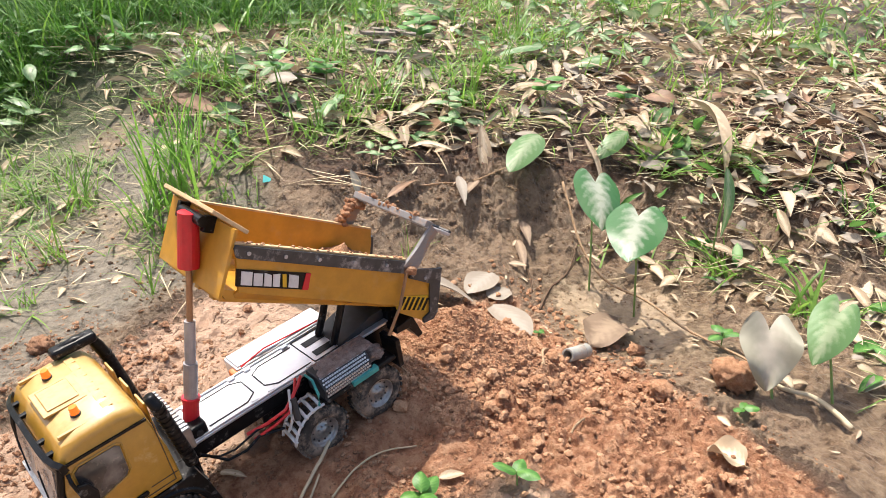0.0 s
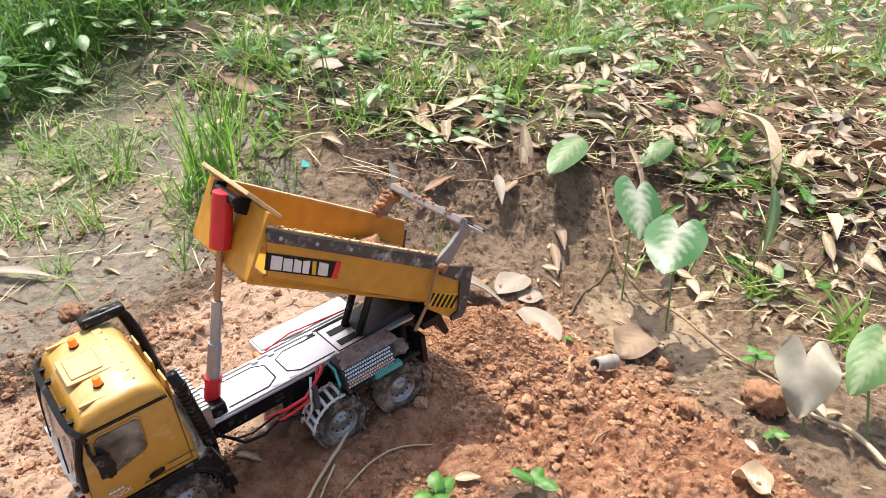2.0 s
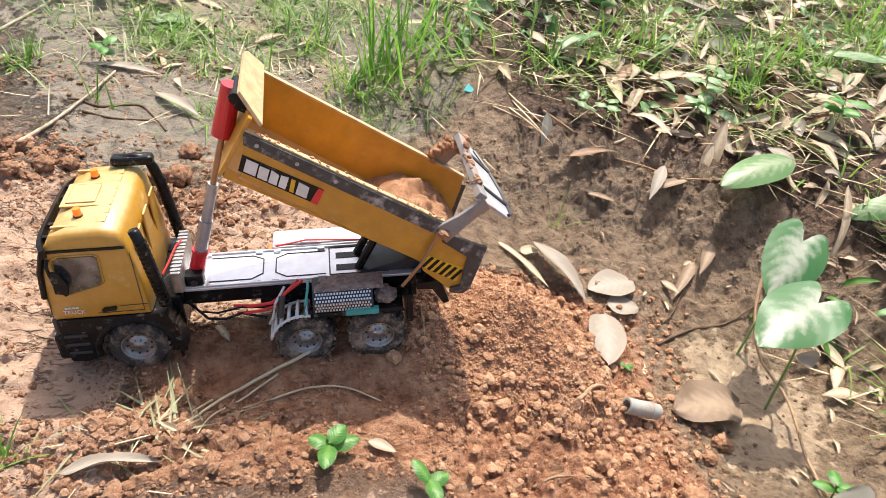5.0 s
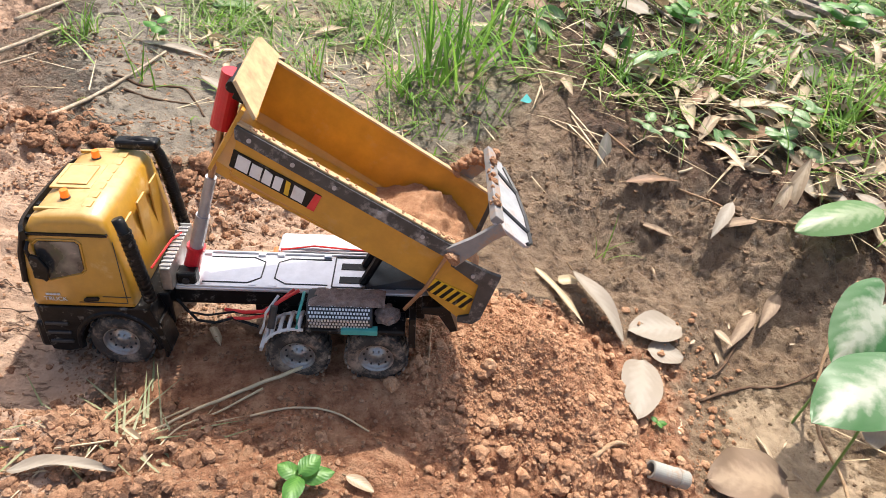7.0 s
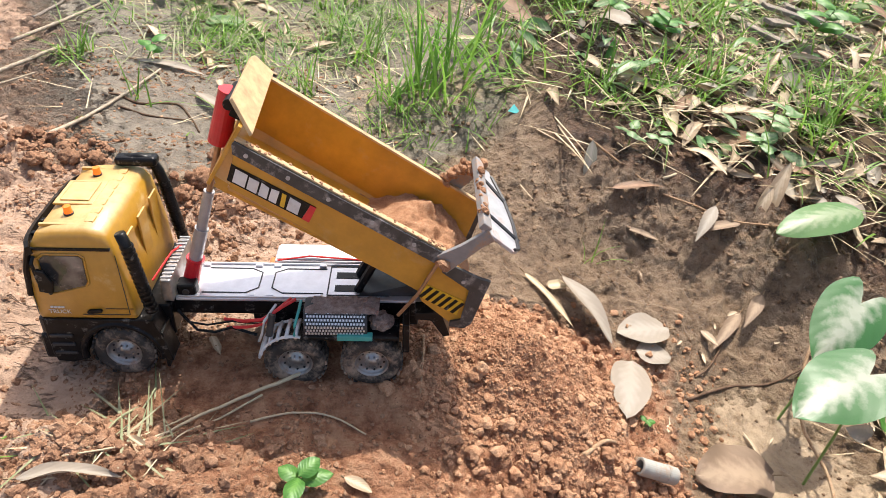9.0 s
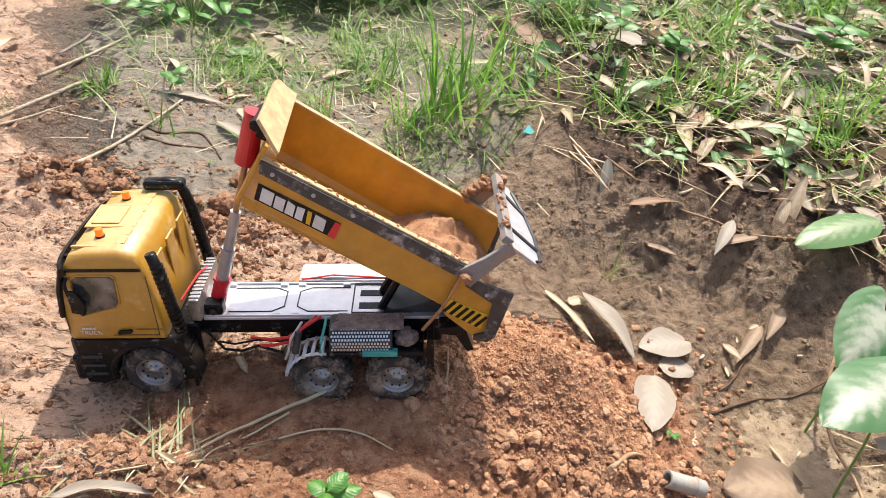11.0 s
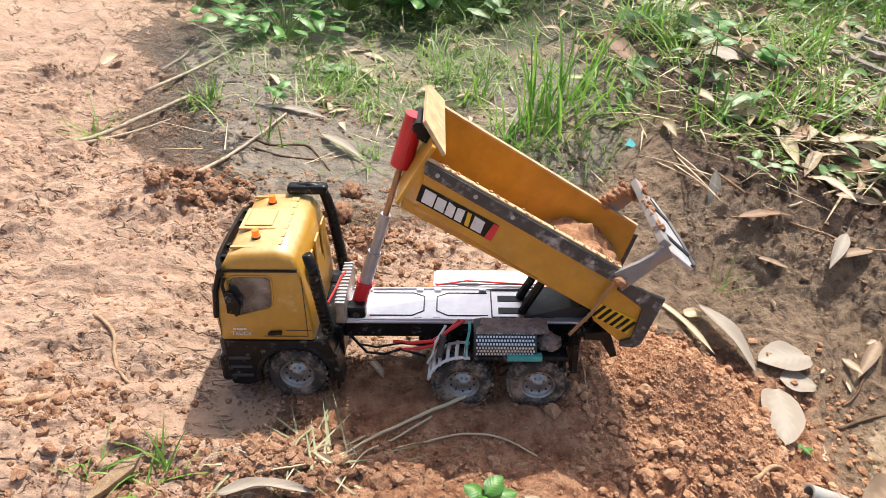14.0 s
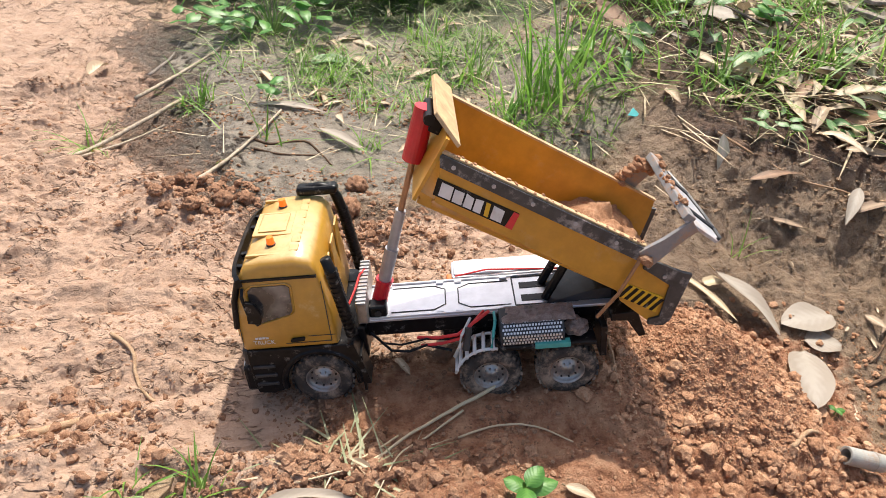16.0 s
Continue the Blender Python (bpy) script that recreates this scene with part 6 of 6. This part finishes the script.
TUFT = "tuft of tall fresh green grass in damp mud"
for k, (x, y, n, r, lo, hi, w, le) in enumerate(((0.27, 0.70, 44, 0.07, 0.10, 0.30, 0.0065, 0.24), (0.34, 0.78, 44, 0.09, 0.06, 0.2, 0.005, 0.5), (0.19, 0.68, 30, 0.05, 0.05, 0.16, 0.0045, 0.4), (0.41, 0.70, 26, 0.06, 0.05, 0.15, 0.0045, 0.6),
                                               (-0.40, 0.76, 46, 0.035, 0.03, 0.09, 0.0032, 0.5), (-0.56, 0.62, 18, 0.03, 0.03, 0.10, 0.0028, 0.5), (0.03, 0.70, 18, 0.03, 0.04, 0.13, 0.004, 0.35), (0.155, 0.85, 26, 0.04, 0.05, 0.15, 0.004, 0.4), (0.09, 0.48, 10, 0.02, 0.04, 0.10, 0.003, 0.35), (-0.08, 0.575, 22, 0.035, 0.03, 0.08, 0.003, 0.8), (-0.26, 0.60, 8, 0.012, 0.05, 0.11, 0.003, 0.25),
                                               (0.52, 0.30, 5, 0.012, 0.06, 0.10, 0.0026, 0.3), (0.95, -0.33, 16, 0.04, 0.06, 0.15, 0.010, 0.5), (1.02, -0.14, 22, 0.05, 0.05, 0.14, 0.006, 0.7), (0.56, 0.62, 36, 0.06, 0.04, 0.14, 0.004, 0.6), (0.70, 0.66, 36, 0.06, 0.05, 0.16, 0.0045, 0.5), (0.80, 0.66, 34, 0.06, 0.05, 0.18, 0.0045, 0.5), (1.0, 0.56, 40, 0.07, 0.05, 0.18, 0.005, 0.5), (1.16, 0.12, 36, 0.06, 0.06, 0.16, 0.006, 0.7), (1.2, 0.62, 30, 0.07, 0.05, 0.16, 0.005, 0.6), (-0.27, -0.135, 16, 0.03, 0.03, 0.07, 0.003, 0.7), (-0.33, -0.13, 8, 0.02, 0.03, 0.06, 0.003, 0.6), (0.53, 0.98, 40, 0.07, 0.05, 0.16, 0.0045, 0.5), (0.1, 1.08, 40, 0.08, 0.04, 0.12, 0.004, 0.6), (0.86, 0.92, 40, 0.08, 0.05, 0.17, 0.005, 0.5), (1.5, 0.8, 46, 0.1, 0.06, 0.2, 0.006, 0.5), (1.7, 1.1, 46, 0.12, 0.06, 0.2, 0.006, 0.5), (1.3, 1.2, 46, 0.12, 0.06, 0.2, 0.006, 0.5))):
    grass_tuft(x, y, n, r, lo, hi, w, le, M_TUFT if k < 4 else M_GRASS, TUFT if k < 4 else "small tuft of green grass", 500 + k)


grass("far_bank_grass", points_by(bank_weight, 3200, (2.0, 7.5, -1.8, 4.5), 79), 0.08, 0.26, 0.009, 0.6, M_GRASS, "grass farther along the bank", 79, 0.8)

# ---- litter ----
def litter(name, n, weight, box, lo, hi, aspect, kind, material, label, seed, lift=0.006, tilt=0.35):
    rng = np.random.default_rng(seed)
    xy = points_by(weight, n, box, seed)
    z = ground_height(xy[:, 0], xy[:, 1])
    pieces = []
    for i in range(n):
        L, a = lo + (hi - lo) * rng.random() ** 1.6, rng.uniform(0, 6.28)
        p = np.array([xy[i, 0], xy[i, 1], z[i] + lift * rng.random() + 0.002])
        q = p + np.array([math.cos(a), math.sin(a), rng.normal(0, tilt * 0.5)]) * L
        q[2] = max(q[2], ground_z_fast(q[0], q[1]) + 0.002)
        pieces.append(leaf_arrays(p, q, L * aspect * rng.uniform(0.7, 1.3), kind, rng.uniform(-0.05, 0.16), rng.uniform(-0.1, 0.45), rng.normal(0, 28), 0.05, i, 5, 2))
    ob = leaf_object(name, pieces, material, label)
    return tagged(ob, label, "litter", kind="stuff")


def ground_z_fast(x, y):
    return float(ground_height(np.array([x]), np.array([y]), False)[0])


def litter_weight(x, y):
    return bank_weight(x, y) * smooth(x + 0.55 * y, 0.82, 1.02)


box = (0.4, 2.3, -0.65, 1.8)
far_box = (2.0, 6.5, -1.6, 4.0)
litter("dry_litter", 1900, lambda x, y: litter_weight(x, y) * (1 - 0.5 * smooth(y, 0.45, 0.9)), box, 0.03, 0.12, 0.26, "lance", M_DRYLEAF, "dry bamboo-like leaves littering the bank", 81)
litter("tan_litter", 520, litter_weight, box, 0.03, 0.08, 0.5, "ovate", M_TANLEAF, "pale dry leaves littering the bank", 82)
litter("brown_litter", 420, litter_weight, box, 0.03, 0.10, 0.4, "ovate", M_BROWNLEAF, "brown rotting leaves on the bank", 83, 0.002)
litter("green_litter", 620, lambda x, y: litter_weight(x, y) * (0.3 + 0.7 * smooth(y, 0.4, 0.8)) * (0.15 + smooth(fbm(x, y, 4, 2, 95), 0.0, 0.3)), box, 0.025, 0.075, 0.42, "ovate", M_PALEGREEN, "small green weeds among dry leaves", 84, 0.03, 0.6)
litter("far_litter", 2600, bank_weight, far_box, 0.05, 0.12, 0.34, "lance", M_DRYLEAF, "dry leaves farther along the bank", 87, 0.02, 0.5)
litter("far_weeds", 1200, bank_weight, far_box, 0.05, 0.11, 0.4, "ovate", M_PALEGREEN, "green weeds farther along the bank", 88, 0.06, 0.8)
litter("flat_litter", 60, lambda x, y: smooth(y, 0.5, 0.65) * smooth(x, -0.4, -0.2), (-0.4, 0.6, 0.5, 1.3), 0.025, 0.08, 0.3, "lance", M_DRYLEAF, "scattered dry leaves on damp soil", 85, 0.002, 0.1)
litter("mud_litter", 46, lambda x, y: (1 - smooth(bank_distance(x, y), -0.02, 0.05)) * smooth(x, 0.5, 0.62), (0.5, 1.1, -0.5, 0.4), 0.015, 0.05, 0.3, "lance", M_DRYLEAF, "leaf scraps in wet mud", 86, 0.001, 0.05)


def edge_weight(x, y):
    return smooth(np.hypot(x - 0.45, y + 0.15) + 0.08 * fbm(x, y, 6, 2, 96), 0.44, 0.56) * (1 - smooth(y, 0.0, 0.2)) * smooth(y, -0.7, -0.5)


edge_box = (0.6, 1.35, -0.65, 0.2)
litter("edge_litter", 240, edge_weight, edge_box, 0.025, 0.09, 0.3, "lance", M_DRYLEAF, "dry leaves along the wet mud's edge", 120, 0.012, 0.3)
litter("edge_scraps", 90, edge_weight, edge_box, 0.02, 0.06, 0.55, "ovate", M_TANLEAF, "pale leaf scraps along the wet mud's edge", 121, 0.008, 0.2)
litter("edge_weeds", 60, edge_weight, edge_box, 0.025, 0.07, 0.4, "ovate", M_GREENLEAF, "small weeds along the wet mud's edge", 122, 0.03, 0.8)
grass("edge_straw", points_by(edge_weight, 420, edge_box, 123), 0.04, 0.15, 0.003, 1.4, M_STRAW, "dead straw along the wet mud's edge", 123, 0.2)
grass("edge_grass", points_by(lambda x, y: edge_weight(x, y) * smooth(fbm(x, y, 7, 2, 97), 0.0, 0.25), 220, edge_box, 124), 0.04, 0.13, 0.004, 0.7, M_GRASS, "green grass along the wet mud's edge", 124, 0.8)


# ---- sticks, roots, creepers ----
def stick(points, radius, material, label, taper=0.6, name="stick", dz=0.5, category="stick", group="sticks"):
    pts = []
    for p in points:
        pts.append(Vector((p[0], p[1], ground_z(p[0], p[1]) + radius * dz if len(p) == 2 else p[2])))
    fine = []
    for i in range(len(pts) - 1):
        a, b = pts[max(i - 1, 0)], pts[min(i + 2, len(pts) - 1)]
        for k in range(5):
            t = k / 5
            p, q = pts[i], pts[i + 1]
            v = 0.5 * ((2 * p) + (q - a) * t + (2 * a - 5 * p + 4 * q - b) * t * t + (3 * p - a - 3 * q + b) * t**3)
            j = radius * 0.5
            fine.append(v + Vector((noise.noise(v * 60) * j, noise.noise(v * 60 + Vector((5, 5, 5))) * j, 0)))
    fine.append(pts[-1])
    ob = part(name, add_tube(BM(), fine, radius, 8, taper), material, None, "", None, True)
    return tagged(ob, label, category, group)


stick([(-0.400, 0.090), (-0.372, 0.066), (-0.360, 0.030), (-0.340, 0.004), (-0.303, -0.012)], 0.0026, M_ROOT, "thin pale root half buried in red soil", 0.7, "root", 0.9)
stick([(-0.470, -0.06), (-0.42, -0.035), (-0.355, -0.025)], 0.006, M_ROOT, "pale root half buried in red soil", 0.6, "root", 0.2)
stick([(-0.615, 0.535), (-0.562, 0.585), (-0.470, 0.705), (-0.435, 0.781)], 0.0046, M_PALEWOOD, "long pale dry stalk on the soil", 0.7, dz=1.5)
stick([(-0.565, 0.555), (-0.500, 0.630), (-0.405, 0.720)], 0.003, M_PALEWOOD, "thin pale dry stalk on the soil", 0.6, dz=1.6)
stick([(-0.530, 0.81), (-0.44, 0.94), (-0.350, 1.09)], 0.0042, M_PALEWOOD, "long weathered stick on the soil", 0.6, dz=1.4)
stick([(-0.348, 0.425), (-0.318, 0.50), (-0.275, 0.60), (-0.237, 0.701)], 0.0034, M_PALEWOOD, "bent pale twig on damp soil", 0.6, dz=1.5)
stick([(-0.375, 0.575), (-0.30, 0.600), (-0.25, 0.582), (-0.190, 0.596), (-0.160, 0.56), (-0.140, 0.52)], 0.0028, M_WETTWIG, "forked dark twig on damp soil", 0.6)
stick([(-0.275, 0.560), (-0.225, 0.545), (-0.165, 0.552)], 0.0024, M_WETTWIG, "dark twig on damp soil", 0.6)
stick([(-0.53, 0.93), (-0.5, 1.03), (-0.49, 1.12)], 0.004, M_WOOD, "thin stick on the soil", 0.6)
stick([(0.005, -0.080), (0.050, -0.070), (0.095, -0.070), (0.135, -0.090)], 0.0014, M_STRAW, "thin dry stalk on red soil", 0.7, dz=2.0)
stick([(0.635, 0.060), (0.72, 0.095), (0.80, 0.105), (0.885, 0.140)], 0.0028, M_WETTWIG, "dark twig in wet mud", 0.5)
stick([(0.205, 0.04), (0.20, 0.0), (0.195, -0.05)], 0.0018, M_ROOT, "rootlet sticking from the soil heap", 0.6, dz=2.0)
stick([(0.40, -0.10), (0.435, -0.075), (0.455, -0.07)], 0.0035, M_ROOT, "twig in the soil heap", 0.6, dz=1.5)
stick([(0.30, -0.215), (0.34, -0.20), (0.40, -0.205)], 0.002, M_TWIG, "thin twig on loose soil", 0.6, dz=2.0)
stick([(0.885, 0.20, 0.09), (0.825, 0.10, 0.0), (0.800, 0.02, -0.04), (0.798, -0.075, -0.045), (0.765, -0.17, -0.045), (0.735, -0.25, -0.03), (0.705, -0.315, -0.015)], 0.0027, M_ROOT, "long thin creeper stem across the mud", 0.8, "creeper_stem")
stick([(0.521, 0.485, 0.118), (0.565, 0.452, 0.104), (0.61, 0.422, 0.090), (0.656, 0.399, 0.078), (0.704, 0.381, 0.076), (0.765, 0.351, 0.074), (0.86, 0.33, 0.09)], 0.0022, M_ROOT, "creeper stem along the bank", 0.8, "creeper_stem")
stick([(0.65, 0.421, 0.096), (0.75, 0.463, 0.116), (0.838, 0.475, 0.152)], 0.0026, M_STRAW, "pale dry stalk leaning on the bank", 0.7)
fallen_leaf((0.551, 0.393), (0.646, 0.402), 0.020, M_BROWNLEAF, "narrow brown leaf on the bank's slope", "lance", seed=31, za=0.01, zb=0.01)
fallen_leaf((0.781, 0.345), (0.690, 0.325), 0.022, M_MUDLEAF, "dry bamboo-like leaf on the bank's slope", "lance", seed=32, za=0.01, zb=0.02)
stick([(0.905, 0.37, 0.09), (0.87, 0.30, 0.05), (0.845, 0.24, 0.0)], 0.0026, M_ROOT, "creeper stem hanging over the bank", 0.8, "creeper_stem")
stick([(0.73, 0.44, 0.075), (0.78, 0.50, 0.12), (0.86, 0.52, 0.15)], 0.0022, M_ROOT, "creeper stem along the bank", 0.7, "creeper_stem")
stick([(0.755, 0.205), (0.70, 0.13), (0.66, 0.10)], 0.0024, M_WETTWIG, "twig in wet mud", 0.6)
stick([(0.66, -0.48), (0.69, -0.42), (0.675, -0.37), (0.69, -0.34)], 0.0045, M_STRAW, "pale forked stalk by the withered leaf", 0.7, dz=2.5)
stick([(0.86, -0.36), (0.79, -0.345), (0.735, -0.36)], 0.0035, M_STRAW, "pale dry stalk on mud", 0.7, dz=1.5)
for k in range(26):
    rk = random.Random(900 + k)
    x, y, a, L = rk.uniform(0.6, 1.9), rk.uniform(-0.3, 1.2), rk.uniform(0, 3.14), rk.uniform(0.1, 0.28)
    if float(bank_distance(x, y)) > 0.05:
        pts = [(x + s * L * math.cos(a), y + s * L * math.sin(a), ground_z(x + s * L * math.cos(a), y + s * L * math.sin(a)) + 0.012 + 0.02 * rk.random()) for s in (-0.5, 0, 0.5)]
        stick(pts, rk.uniform(0.0018, 0.004), M_WOOD if k % 3 else M_TWIG, "thin dead twig over the leaf litter", 0.5)

# long grass strands pulled out beside the truck
for k, (pts, w) in enumerate(((((0.062, -0.012), (0.02, -0.035), (-0.03, -0.06), (-0.075, -0.10), (-0.115, -0.16)), 0.006), (((0.015, -0.045), (-0.03, -0.075), (-0.065, -0.115), (-0.09, -0.165)), 0.0034),
                              (((-0.105, -0.03), (-0.115, -0.07), (-0.125, -0.12)), 0.003), (((-0.06, -0.07), (-0.10, -0.105), (-0.15, -0.135)), 0.003), (((-0.12, -0.06), (-0.135, -0.10), (-0.14, -0.15)), 0.004), (((-0.07, -0.095), (-0.11, -0.13), (-0.17, -0.145)), 0.0035))):
    stick(pts, w * 0.42, M_GRASSP if k in (2, 4) else M_STRAW, "long bent grass strand lying on red soil", 0.5, "grass_strand", 3.0, "grass", "grass strands")


grass("strewn_straw", np.random.default_rng(8).normal((-0.09, -0.125), (0.05, 0.03), (26, 2)), 0.02, 0.05, 0.002, 1.5, M_STRAW, "strewn straw and bent grass on red soil", 97, 0.1)
grass("strewn_grass", np.random.default_rng(9).normal((-0.10, -0.12), (0.05, 0.03), (30, 2)), 0.03, 0.06, 0.003, 1.5, M_GRASSP, "pale bent grass strewn on red soil", 98, 0.5)


# ---- odds and ends ----
def pvc_pipe():
    a, b = Vector(lie(0.490, -0.090, 0.006)), Vector(lie(0.545, -0.094, 0.006))
    b.z = a.z - 0.014
    outer, _ = spin_profile(BM(), [(0.0105, 0.0), (0.0115, 0.0006), (0.0115, 0.056), (0.0105, 0.0566), (0.0082, 0.0566), (0.0082, 0.0), (0.0105, 0.0)], 28)
    m = Matrix.Translation(a) @ (b - a).to_track_quat("Y", "Z").to_matrix().to_4x4()
    ob = part("pipe_offcut", outer, M_PIPE, None, "", m, False)
    tagged(ob, "short off-white plastic pipe offcut lying in mud", "pipe")
    ring, _ = spin_profile(BM(), [(0.0119, 0.040), (0.0124, 0.0405), (0.0124, 0.0435), (0.0119, 0.044)], 28)
    part("pipe_lip", ring, M_PIPE, ob)


pvc_pipe()
p = lie(0.395, 0.585, 0.008)
ob = part("plastic_scrap", add_prism(BM(), [(0.0, 0.0), (0.028, -0.004), (0.012, 0.016)], 0, 0.0012, 0, "z"), M_CYAN, None, "", Matrix.Translation(p) @ Matrix.Rotation(radians(35), 4, "X"))
tagged(ob, "small cyan plastic scrap on damp soil", "litter")
chip = add_prism(BM(), [(-0.032, -0.003), (-0.010, -0.007), (0.022, -0.008), (0.036, -0.001), (0.020, 0.004), (0.026, 0.007), (-0.012, 0.006), (-0.028, 0.003)], 0, 0.008, 0.0012, "z")
ob = part("wood_chip", chip, M_TWIG, None, "", Matrix.Translation(lie(-0.312, -0.145, 0.002)) @ Matrix.Rotation(radians(58), 4, "Z"))
tagged(ob, "weathered brown wood splinter on red soil", "wood")
for k, (x, y, a, L) in enumerate(((1.12, 1.02, 8, 0.14), (1.2, 1.06, -12, 0.12), (1.08, 0.96, 30, 0.12), (1.25, 0.98, 5, 0.13), (1.02, 0.90, -20, 0.1))):
    bark = add_prism(BM(), [(-L / 2, -0.016), (L / 2, -0.013), (L / 2 + 0.006, 0.006), (0.0, 0.016), (-L / 2, 0.012)], 0, 0.009, 0.002, "z")
    ob = part("bark_piece", bark, M_WOOD, None, "", Matrix.Translation(lie(x, y, 0.02)) @ Matrix.Rotation(radians(a), 4, "Z") @ Matrix.Rotation(radians(8), 4, "Y"))
    tagged(ob, "slab of grey bark on the leaf litter", "bark", "bark pieces")
